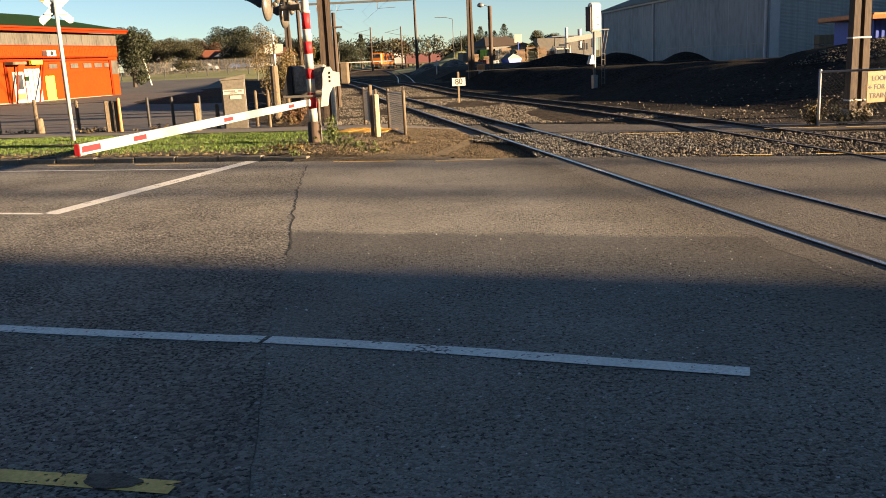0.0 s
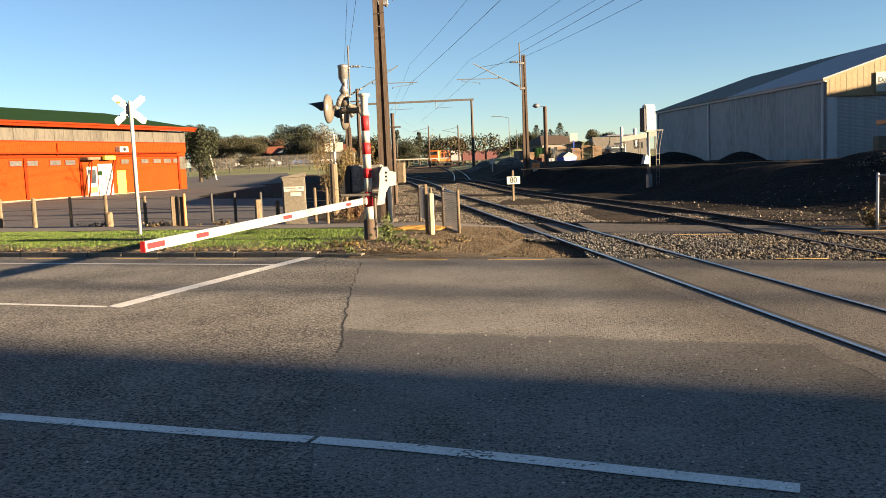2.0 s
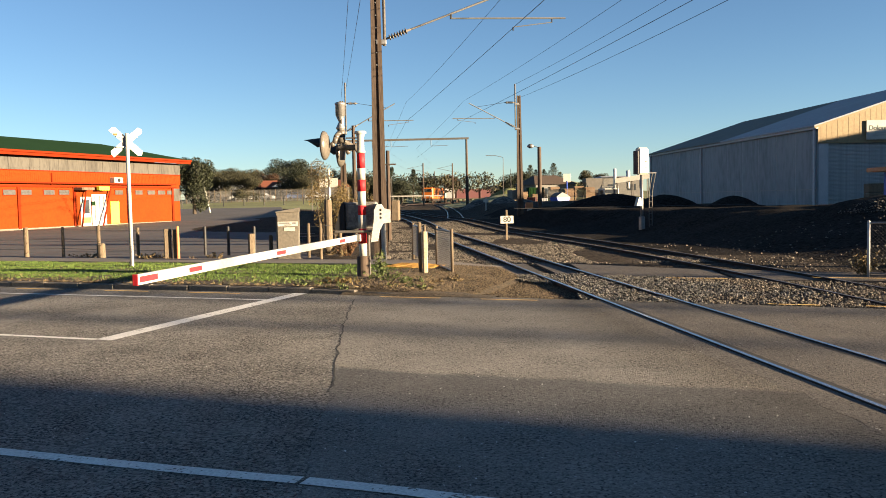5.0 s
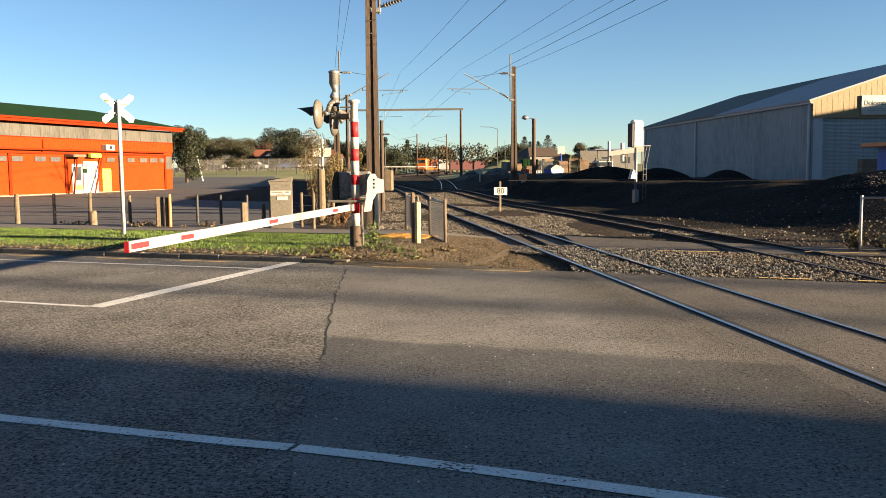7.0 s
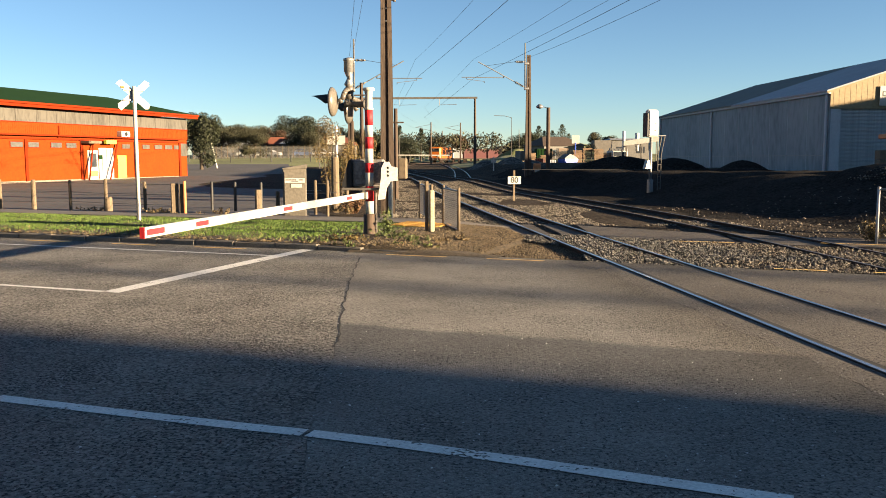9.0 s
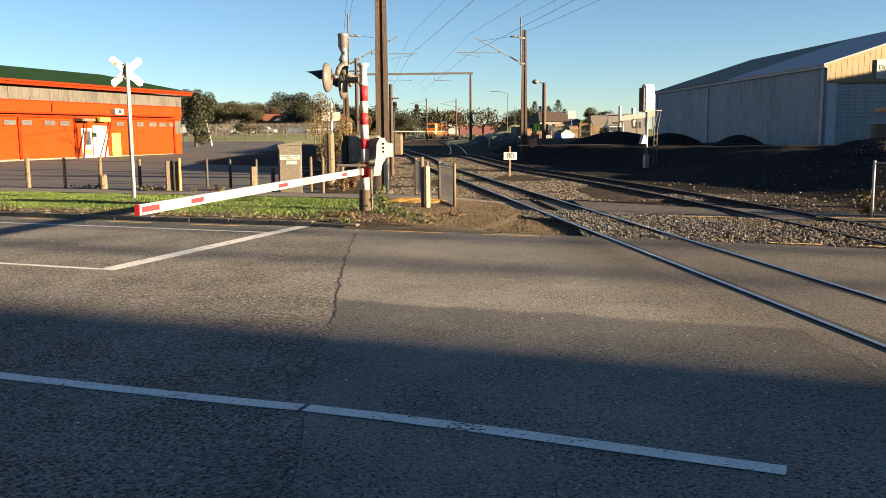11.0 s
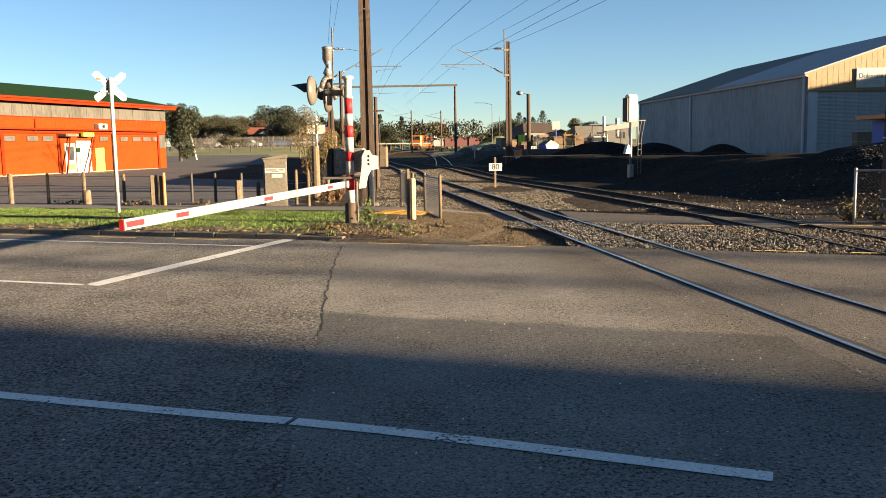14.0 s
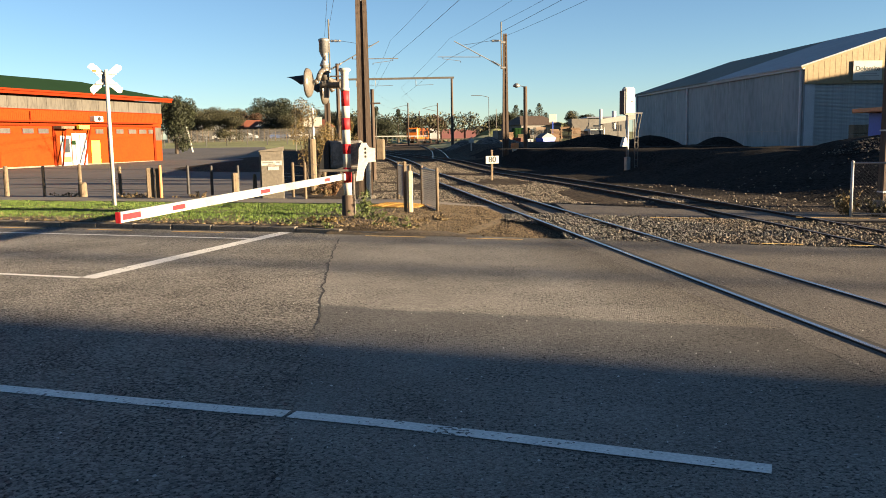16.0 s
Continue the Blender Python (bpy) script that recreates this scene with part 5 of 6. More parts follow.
for s in (-1, 1):
    Mesh().prism([(0.17, -0.012), (0.205, -0.012), (0.205, -0.04), (0.265, 0), (0.205, 0.04), (0.205, 0.012), (0.17, 0.012)], pose(0, -0.009, 0.295, 90, 0, 0 if s > 0 else 180) @ pose(0, 0, 0, 0, 0, 0) if s > 0 else pose(0, -0.009, 0.295, 90) @ pose(0, 0, 0, 0, 0, 180), 0.004).make("arrow", M_BLACK, ls)

# ---- tall unseen blocks and poles, added outside the view to throw shade ----
tagged(Mesh().slab([road(112, -80), road(132, -80), road(132, 6.62), road(112, 6.62)], -0.1, 26.0).make("unseen_shade_block", M_CONC), "unseen grey block added to shade the near road", "building")
# added block whose shadow crosses the warehouse gable
tagged(Mesh().slab([(53.4, 40.0), (73, 38.0), (73, 60), (53.4, 62)], -0.1, 10.2).make("unseen_shade_block", M_CONC), "unseen grey block added to shade the warehouse gable", "building")
# added poles, spaced for the soft shadow bands along the road
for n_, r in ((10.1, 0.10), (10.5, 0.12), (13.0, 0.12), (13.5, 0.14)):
    u = thing("unseen_shade_pole", "tall unseen pole added to throw a soft band of shade", "pole", (*road(112, n_), -0.1), 0, "utility poles")
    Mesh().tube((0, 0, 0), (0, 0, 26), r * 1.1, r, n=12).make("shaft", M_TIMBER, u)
# added block that keeps sky light off the near road
tagged(Mesh().slab([(-60, -30), (70, -38), (70, -19), (-60, -11)], -0.1, 9.5).make("unseen_shade_block", M_CONC), "unseen grey block added to dim sky light on the road", "building")
# added fence, its height ramped to shape the shadow on the car park
bf = thing("shadow_fence", "close boarded timber fence added to cast the car park shadow", "fence")
plank = None
for i in range(220):
    y = 36.0 + 77.0 * i / 219
    x = -5.4 - 0.165 * (y - 36)
    if plank is None:
        plank = Mesh().box((0, 0, 0.9), (0.03, 0.36, 2.0), bevel=0.006).make("plank", M_TIMBER, bf)
        ob = plank
    else:
        ob = new("plank", plank.data)
        ob.parent = bf
    ob.matrix_basis = pose(x, y, far_z(y) - 0.1 + random.uniform(-0.02, 0.02), 0, random.uniform(-0.5, 0.5), 9.4) @ Matrix.Diagonal((1, 1, 0.3 + 0.68 * smooth01(35.5, 41.5, y), 1))

# ---- trees, far houses and yard ----
def leaf_cloud(mesh, centre, radii, count, size, rng):
    """Many small leaf clumps about a lump of crown."""
    for _ in range(count):
        d = Vector((rng.gauss(0, 1), rng.gauss(0, 1), rng.gauss(0, 1))).normalized() * (rng.random() ** 0.4)
        p = Vector(centre) + Vector((d.x * radii[0], d.y * radii[1], d.z * radii[2]))
        a = Vector((rng.gauss(0, 1), rng.gauss(0, 1), rng.gauss(0, 1))).normalized()
        b = a.orthogonal().normalized()
        c = a.cross(b)
        s = size * rng.uniform(0.5, 1.3)
        mesh.add([p - b * s, p + c * s * 0.6, p + b * s, p - c * s * 0.5], [(0, 1, 2), (0, 2, 3)])


def tree(x, y, z, h, w, leaf, label, seed, slim=False):
    rng = random.Random(seed)
    t = thing("tree", label, "tree", (x, y, z), rng.uniform(0, 360))
    tr = Mesh().tube((0, 0, -0.3), (0, 0, h * 0.55), 0.035 * h, 0.018 * h, n=7)
    cr = Mesh()
    if slim:
        for i in range(7):
            f = i / 6
            leaf_cloud(cr, (rng.uniform(-0.1, 0.1), rng.uniform(-0.1, 0.1), h * (0.15 + 0.78 * f)), (w / 2 * (1.05 - f * 0.85), w / 2 * (1.05 - f * 0.85), h * 0.09), 420, h * 0.018, rng)
    else:
        for i in range(15):
            a, r = rng.uniform(0, 6.28), rng.uniform(0.1, 0.42) * w
            c = Vector((r * math.cos(a), r * math.sin(a), h * rng.uniform(0.20, 0.84)))
            tr.tube((0, 0, h * rng.uniform(0.25, 0.5)), c, 0.014 * h, 0.005 * h, n=5)
            leaf_cloud(cr, c, (w * rng.uniform(0.16, 0.28), w * rng.uniform(0.16, 0.28), h * rng.uniform(0.12, 0.2)), 1150, h * 0.0165, rng)
    tr.make("trunk", M_BARK, t)
    cr.make("crown", M_LEAFS[leaf], t)
    return t


TREES = [(-35.7, 105, 0.5, 6.4, 4.6, 0, False), (-53.3, 170, 1.8, 6.0, 9, 1, False), (-52.8, 182, 2.2, 7.0, 10, 1, False), (-45.7, 165, 1.6, 5.6, 8, 1, False), (-50.7, 196, 2.5, 6.2, 9, 2, False),
         (-47.1, 203, 2.6, 8.6, 10, 0, False), (-43.0, 208, 2.6, 7.6, 8, 1, False), (-39.0, 180, 2.2, 6.4, 9, 0, False), (-35.6, 176, 2.0, 4.9, 8, 1, False), (-33.0, 190, 2.4, 5.5, 6, 0, True),
         (-60.5, 168, 1.8, 6.0, 9, 2, False), (-66, 175, 2.0, 6.5, 10, 1, False), (-57, 185, 2.4, 6.0, 9, 0, False), (-24.5, 185, 1.6, 6.0, 7, 0, False), (-20.5, 192, 1.6, 6.6, 5, 0, True), (-17.4, 182, 1.2, 5.4, 6, 0, False), (-15.8, 194, 1.4, 6.3, 5, 0, True),
         (-19, 310, 1.2, 8.4, 12, 1, False), (-11.5, 312, 1.0, 9.4, 9, 2, False), (-28.5, 190, 2.2, 6.0, 8, 1, False), (10.5, 335, 3.0, 8.6, 13, 0, False), (16, 338, 3.0, 7.6, 12, 0, False),
         (21.5, 400, 6.5, 9.0, 9.5, 0, True), (32.3, 402, 6.8, 9.2, 11.0, 0, True), (28.0, 402, 6.6, 7.0, 9.0, 0, True), (18, 404, 6.6, 6.6, 8, 0, True), (35.5, 403, 6.4, 6.0, 8.0, 0, True), (24.5, 405, 6.4, 7.2, 8.0, 0, True), (24.2, 205, 2.6, 4.8, 5, 1, False), (29, 215, 2.8, 4.2, 6, 1, False), (41.0, 205, 2.2, 4.8, 3.0, 0, True), (45.0, 205, 2.2, 5.0, 3.0, 0, True),
         (11, 345, 2.6, 6.0, 12, 1, False)]
NAMES = ("dense dark green tree behind the car park", "olive green spreading tree behind the houses", "autumn red brown tree among houses", "golden autumn shrub")
for i, (x, y, z, h, w, leaf, slim) in enumerate(TREES):
    tree(x, y, z, h * 1.12, w, leaf, "slim dark conifer on the far hill" if slim else NAMES[leaf], 100 + i, slim)
hedge = Mesh()
rng = random.Random(5)
for i in range(46):
    x = -70 + i * 1.6
    leaf_cloud(hedge, (x, 205 + rng.uniform(-6, 6), 4.2 + rng.uniform(0, 2.4)), (2.4, 2.0, rng.uniform(1.5, 2.8)), 220, 0.3, rng)
for i in range(30):
    x = -34 + i * 0.55
    leaf_cloud(hedge, (x, 194 + rng.uniform(-4, 4), 2.0 + rng.uniform(0, 1)), (1.6, 1.6, rng.uniform(1, 2)), 130, 0.24, rng)
tagged(hedge.make("far_woods", M_LEAFS[1]), "olive hedges and scrub between far houses", "woods", kind="stuff")

M_ROOFR = material("terracotta_roof", (0.12, 0.036, 0.018), (0.19, 0.06, 0.03), 0.8, 6, 0.8)
M_WALLW = material("pale_house_wall", (0.09, 0.084, 0.075), (0.15, 0.14, 0.125), 0.6, 5, 0.8)


def house(x, y, z, w, d, h, rh, turn, roof_mat, label):
    t = thing("house", label, "house", (x, y, z), turn)
    Mesh().box((0, 0, h / 2 - 0.5), (w, d, h + 1)).make("wall", M_WALLW, t)
    o = 0.4
    vs = [(-w / 2 - o, -d / 2 - o, h), (w / 2 + o, -d / 2 - o, h), (w / 2 + o, d / 2 + o, h), (-w / 2 - o, d / 2 + o, h), (-w / 2 + rh, 0, h + rh), (w / 2 - rh, 0, h + rh)]
    Mesh().add(vs, [(0, 1, 5, 4), (1, 2, 5), (2, 3, 4, 5), (3, 0, 4), (3, 2, 1, 0)]).make("roof", roof_mat, t)
    for wx in (-w * 0.28, w * 0.22):
        Mesh().box((wx, -d / 2 - 0.02, h * 0.55), (1.4, 0.06, 1.1)).make("window", M_GLASS, t)
    return t


house(-47.5, 188, 2.4, 8, 6, 2.4, 1.7, 20, M_ROOFR, "distant pale house with a terracotta hip roof")
house(-44.0, 196, 2.5, 9, 7, 2.4, 1.6, -10, M_ROOFR, "distant house with a red brown roof")
house(-52.8, 178, 2.0, 7, 6, 2.3, 1.3, 5, M_ROOFL, "distant pale house with a grey roof")
house(-32.0, 182, 2.3, 7, 6, 2.3, 1.6, 5, M_ROOFR, "distant house with a red roof beside trees")
house(-24.0, 200, 2.4, 8, 6, 2.6, 1.6, 5, M_ROOFL, "distant white house behind the railway")
house(-40.0, 186, 2.4, 9, 6, 2.6, 1.8, -15, M_ROOFL, "distant house with a pale blue grey roof")
house(-36.5, 200, 2.6, 8, 6, 2.8, 1.8, 12, M_ROOFR, "distant house with an orange tiled roof")
house(-57.5, 196, 2.6, 9, 6, 2.6, 1.6, 8, M_ROOFR, "distant house with a faded red roof")
house(-29.5, 196, 2.6, 7, 6, 3.0, 1.6, 0, M_ROOFR, "distant red roofed house behind the street lamp")
house(24.0, 156, 1.0, 7, 7, 3.9, 0.3, 6, M_ROOFL, "flat grey workshop building behind the yard")
house(11.2, 158, 1.2, 8, 8, 2.7, 1.7, 24, M_POLE, "low brown roofed yard building")

# cars parked behind the boundary fence
M_CARS = [material("car_paint_" + k, *tint(*c), 2, 20, 0.3) for k, c in (("white", (0.5, 0.5, 0.48)), ("silver", (0.3, 0.31, 0.32)), ("blue", (0.05, 0.10, 0.24)), ("dark", (0.04, 0.04, 0.045)))]


def car(x, y, z, turn, mat, label):
    t = thing("parked_car", label, "car", (x, y, z), turn, "cars behind the fence")
    Mesh().prism([(-2.1, 0.35), (2.1, 0.35), (2.15, 0.75), (1.9, 0.92), (0.9, 0.98), (0.4, 1.42), (-1.1, 1.45), (-1.8, 1.0), (-2.15, 0.92)], pose(0, 0, 0, 90), 1.65).make("body", mat, t)
    Mesh().prism([(0.78, 1.0), (0.36, 1.36), (-1.05, 1.38), (-1.6, 1.02)], pose(0, 0, 0, 90), 1.67).make("window", M_GLASS, t)
    for wx in (-1.3, 1.3):
        for wy in (-0.75, 0.75):
            Mesh().lathe((wx, wy, 0.31), [(0.31, -0.1), (0.31, 0.1)], (0, 1, 0), 12).make("wheel", M_BLACK, t)


for i, (x, y, turn, k, lab) in enumerate(((-58.0, 172, 10, 0, "white parked car behind the wire fence"), (-53.5, 170, -5, 3, "dark parked car behind the wire fence"), (-48.6, 171, 4, 0, "white parked car behind the wire fence"),
                                         (-44.2, 172, -8, 1, "silver parked car behind the wire fence"), (-38.0, 174, 12, 2, "blue parked car behind the wire fence"), (-34.0, 174, 3, 0, "white parked van shaped car behind the wire fence"))):
    car(x, y, far_z(y) - 0.05, turn, M_CARS[k], lab)
for x, y, w, h, mt, lab in ((-55.5, 180, 2.6, 2.2, M_WALLW, "small pale garden shed"), (-50.2, 178, 2.2, 2.0, M_LOT, "small grey garden shed"), (-41.8, 180, 3.0, 2.3, M_WALLW, "small pale garden shed"), (-36.0, 181, 2.4, 2.1, M_TIMBER, "small brown garden shed")):
    t = thing("garden_shed", lab, "shed", (x, y, far_z(y) - 0.1), 8)
    Mesh().box((0, 0, h / 2), (w, 2.2, h)).make("wall", mt, t)
    Mesh().prism([(-w / 2 - 0.15, h), (w / 2 + 0.15, h), (0, h + 0.7)], pose(0, 0, 0, 90), 2.5).make("roof", M_ROOFD, t)

# far chain link fence
ff = thing("boundary_fence", "tall grey chain link boundary fence behind the car park", "fence")
posts = []
for i in range(40):
    x, y = -66 + i * 1.0, 158 + i * 0.25
    z = far_z(y) - 0.1
    posts.append((x, y, z))
    Mesh().tube((x, y, z), (x, y, z + 2.4), 0.06, n=5).make("post", M_TIMBER, ff)
for h in (2.25, 1.2):
    w = Mesh()
    for a, b in zip(posts, posts[1:]):
        w.tube((a[0], a[1], a[2] + h), (b[0], b[1], b[2] + h), 0.02, n=4, caps=False)
    w.make("rail", M_GREYPOST, ff)
net = Mesh()
for a, b in zip(posts, posts[1:]):
    for k in range(8):
        f = k / 8
        x, y, z = (a[j] + (b[j] - a[j]) * f for j in range(3))
        net.tube((x, y, z), (x + 0.25, y + 0.06, z + 2.2), 0.013, n=3, caps=False)
        net.tube((x + 0.25, y + 0.06, z), (x, y, z + 2.2), 0.013, n=3, caps=False)
net.make("netting", M_STEELG, ff, "grey wire netting")
for i in range(10):
    t = thing("fence_post", "dark far timber post on the grass edge", "post", (-52 + i * 3.1, 137 + i * 1.0, far_z(137 + i) - 0.1), 0, "car park edge posts")
    Mesh().tube((0, 0, 0), (0, 0, 1.2), 0.08, n=6).make("shaft", M_DARKPOST, t)
wr = thing("white_railing", "low white timber railing along the far road", "railing")
for i in range(14):
    Mesh().box((-21 + i * 0.85, 172 + i * 1.3, 2.0), (0.12, 0.12, 1.2)).make("post", M_WALLW, wr)
    Mesh().box((-20.6 + i * 0.85, 172.6 + i * 1.3, 2.45), (1.6, 0.06, 0.22), pose(0, 0, 0, 0, 0, 57).to_3x3()).make("rail", M_WALLW, wr)
for x, y, z, h, out in ((-24.0, 120, 0.5, 6.4, 1.6), (3.9, 170, 0.6, 9.0, -3.4), (5.6, 178, 0.6, 7.0, 0.0), (-17.6, 165, 1.5, 4.6, 1.2)):
    t = thing("street_lamp", "slim pale street lamp with a curved arm", "street lamp", (x, y, z), 0, "street lamps")
    Mesh().tube((0, 0, -0.5), (0, 0, h), 0.08, 0.05, n=7).make("column", M_GREYPOST, t)
    if out:
        Mesh().tube((0, 0, h), (out * 0.4, 0, h + 0.35), 0.05, n=5).make("arm", M_STEELG, t)
        Mesh().tube((out * 0.4, 0, h + 0.35), (out, 0, h + 0.42), 0.06, n=5).make("lantern", M_STEELG, t)
ln = thing("leaning_sign_post", "leaning pale signpost at the car park edge", "post", (-35.3, 110, 0.5), 0)
Mesh().tube((0, 0, -0.2), (-0.8, 0, 3.7), 0.11, 0.09, n=7).make("shaft", M_WHITE, ln)

# yard things
def heap(x, y, z, rx, ry, h, label, mat=None, seed=1):
    m = Mesh()
    n, rings = 22, 7
    for j in range(rings + 1):
        f = j / rings
        for i in range(n):
            a = 2 * math.pi * i / n
            r = (1 - f) ** 0.9 * (1 + 0.12 * noise.noise((math.cos(a) * 1.5, math.sin(a) * 1.5, seed + f)))
            m.v.append((x + rx * r * math.cos(a), y + ry * r * math.sin(a), z + h * (1 - (1 - f) ** 1.6) + 0.04 * h * noise.noise((a * 3, f * 5, seed))))
    for j in range(rings):
        for i in range(n):
            m.f.append((j * n + i, j * n + (i + 1) % n, (j + 1) * n + (i + 1) % n, (j + 1) * n + i))
            m.k.append(0)
    return tagged(m.make("mound", mat or M_BANK, smooth=True), label, "heap", "dark mounds")


M_RUBBLE = material("grey_rubble", (0.03, 0.027, 0.023), (0.14, 0.125, 0.105), 0.8, 6, 1.0, bump=1.0, depth=0.15, voronoi=3)
heap(9.9, 67, 0.6, 4.6, 2.5, 1.25, "low dark gravel heap on the yard edge", seed=1)
heap(14.3, 69, 0.7, 2.9, 2.2, 1.0, "dark gravel heap against the warehouse", seed=2)
heap(18.6, 65.5, 0.8, 1.9, 1.6, 0.72, "small dark gravel heap against the warehouse", seed=3)
heap(-0.6, 108, 0.2, 2.6, 3, 1.3, "rough grey rubble heap beside the line", M_RUBBLE, seed=4)
heap(2.4, 106, 0.3, 2.6, 3, 1.6, "rough grey rubble heap beside the line", M_RUBBLE, seed=6)
heap(5.2, 112, 0.3, 2.4, 2, 1.2, "rough grey rubble heap beside the line", M_RUBBLE, seed=8)
heap(6.0, 205, 0.4, 6.5, 7, 3.6, "grassy green bank behind the yard", M_FIELD, seed=9)
for i in range(2, 7):
    for row in range(2):
        t = thing("concrete_block", "tan stacked concrete retaining block", "block", (20.7 + i * 1.23, 52.0 + i * 0.12, 1.0 + row * 0.56), 5 + random.uniform(-1, 1), "retaining blocks")
        Mesh().box((0, 0, 0.28), (1.2, 0.6, 0.55), bevel=0.03).make("body", M_TIMBER, t)
edge = Mesh().box((9.4, 54.6, 1.0), (15.0, 0.16, 0.03), pose(0, 0, 0, 0, 0, 2).to_3x3())
tagged(edge.make("yard_edge", M_DARKPOST), "pale concrete edge of the raised yard", "kerb", kind="structure")
for x, y, rows_, k in ((12.1, 125, 13, 1.0), (13.6, 125.4, 15, 1.0), (15.1, 125, 14, 1.0), (16.5, 125.6, 11, 0.9), (10.4, 129, 15, 1.1), (7.4, 124, 9, 0.9), (5.6, 126, 11, 0.9), (8.7, 131, 13, 1.0)):
    st = thing("pallet_stack", "tall leaning stack of weathered timber pallets", "pallets", (x, y, 0.7), 16 + random.uniform(-12, 12), "pallet stacks")
    for j in range(rows_):
        Mesh().box((random.uniform(-0.06, 0.06), 0, 0.08 + j * 0.165), (1.35 * k, 1.2, 0.12), pose(0, 0, 0, 0, 0, random.uniform(-4, 4)).to_3x3()).make("pallet", M_PALLET, st)
tk = thing("yard_truck", "white yard truck facing the line", "truck", (18.0, 126, 0.8), 10)
Mesh().box((0, 0, 1.2), (2.2, 3.0, 1.5), bevel=0.1).make("cab", M_WHITE, tk)
Mesh().box((0, -1.52, 1.5), (1.8, 0.05, 0.6)).make("windscreen", M_GLASS, tk)
Mesh().box((0, -1.54, 0.72), (2.1, 0.12, 0.3), bevel=0.03).make("bumper", M_GREYPOST, tk)
for x in (-0.75, 0.75):
    Mesh().lathe((x, -1.55, 1.0), [(0.13, 0), (0.12, 0.04)], (0, -1, 0), 10).make("headlight", M_PALE, tk)
for x in (-0.9, 0.9):
    Mesh().lathe((x, -1.1, 0.45), [(0.45, -0.12), (0.45, 0.12)], (1, 0, 0), 12).make("wheel", M_BLACK, tk)
cv = thing("conveyor", "long pale elevated conveyor beam with steel legs", "conveyor", (18.7, 125, 0.7), 0)
Mesh().prism([(0, 2.75), (6.0, 3.5), (6.0, 4.15), (0, 3.45)], pose(0, 0, 0, 90), 1.4).make("beam", M_WHITE, cv)
for x, h in ((0.4, 2.8), (2.6, 3.05), (4.8, 3.35)):
    for y in (-0.6, 0.6):
        Mesh().tube((x, y, 0), (x, y, h), 0.07, n=6).make("leg", M_GREYPOST, cv)
for x, z, r in ((0.3, 4.9, 0.22), (2.2, 4.6, 0.3), (4.0, 4.7, 0.2)):
    Mesh().tube((x, 1.4, 2.0), (x, 1.4, z), r, n=10).make("vent_pipe", M_PALE, cv, "pale round vent pipe", True)
hp = thing("feed_hopper", "grey steel hopper frame in the yard", "hopper", (16.6, 133, 0.8), 8)
Mesh().prism([(-0.5, 1.4), (0.5, 1.4), (1.3, 3.0), (1.3, 3.6), (-1.3, 3.6), (-1.3, 3.0)], pose(0, 0, 0, 90), 2.2).make("bin", M_GREYPOST, hp)
for x in (-1.2, 1.2):
    for y in (-1, 1):
        Mesh().tube((x, y, 0), (x, y, 3.0), 0.08, n=6).make("leg", M_GREYPOST, hp)
dg = thing("covered_boat", "boat under a white and blue cover in the yard", "boat", (10.6, 121, 0.5), 30)
Mesh().prism([(-0.9, 0.4), (0.8, 0.4), (1.1, 1.1), (0.5, 1.45), (-0.2, 1.7), (-1.1, 1.15)], pose(0, 0, 0.1, 90), 1.6).make("cover", M_CLEARSHEET, dg, "pale boat cover")
Mesh().prism([(-0.8, 0.1), (0.7, 0.1), (1.14, 1.08), (-1.14, 1.08)], pose(0, 0, 0.05, 90), 1.75).make("hull", M_BLUE, dg, "dark blue hull")
Mesh().box((0, 0, 0.1), (2.0, 1.6, 0.2)).make("cradle", M_TIMBER, dg)
for x, y, w, h, mt, lab in ((6.6, 119, 1.2, 1.1, M_CONTR, "rusty steel bin in the yard"), (8.2, 119.5, 1.0, 0.9, M_PALE, "pale storage crate in the yard"), (4.6, 118, 1.6, 0.8, M_TIMBER, "low timber crate in the yard"), (8.0, 135, 2.4, 2.6, M_GREEN, "dark green steel storage container"), (5.2, 137, 2.4, 2.3, M_WALLW, "pale steel storage container"), (19.6, 136, 2.6, 2.6, M_STEELG, "grey steel storage container")):
    t = thing("storage_crate", lab, "crate", (x, y, 0.6), random.uniform(-15, 25))
    Mesh().box((0, 0, h / 2), (w, w * 0.8, h), bevel=0.03).make("body", mt, t)
    for q in np.linspace(-w * 0.4, w * 0.4, 5):
        Mesh().box((q, -w * 0.4 - 0.02, h / 2), (0.06, 0.05, h * 0.9)).make("rib", mt, t)
bs = thing("blank_sign", "blank white square sign on a post", "sign", (13.4, 140, 1.2), 5)
Mesh().tube((0, 0, 0), (0, 0, 3.0), 0.1, n=6).make("post", M_BLUE, bs)
Mesh().box((0, 0, 3.5), (1.2, 0.08, 1.3), bevel=0.02).make("board", M_WHITE, bs)
xs_ = thing("whistle_board", "slim white trackside marker board", "sign", (0.2, 85, 0.25), 0)
Mesh().tube((0, 0, 0), (0, 0, 1.6), 0.06, n=6).make("post", M_WHITE, xs_)
Mesh().box((0, -0.05, 1.2), (0.5, 0.04, 0.3)).make("board", M_WHITE, xs_)
ps = thing("back_of_sign", "pole with two pale sign backs", "sign", (-7.2, 40, 0.0), 5)
Mesh().tube((0, 0, 0), (0, 0, 3.2), 0.06, n=7).make("post", M_STEELG, ps)
for x in (-0.25, 0.22):
    Mesh().box((x, -0.07, 2.55), (0.38, 0.03, 0.42), bevel=0.006).make("board", M_WHITE, ps)
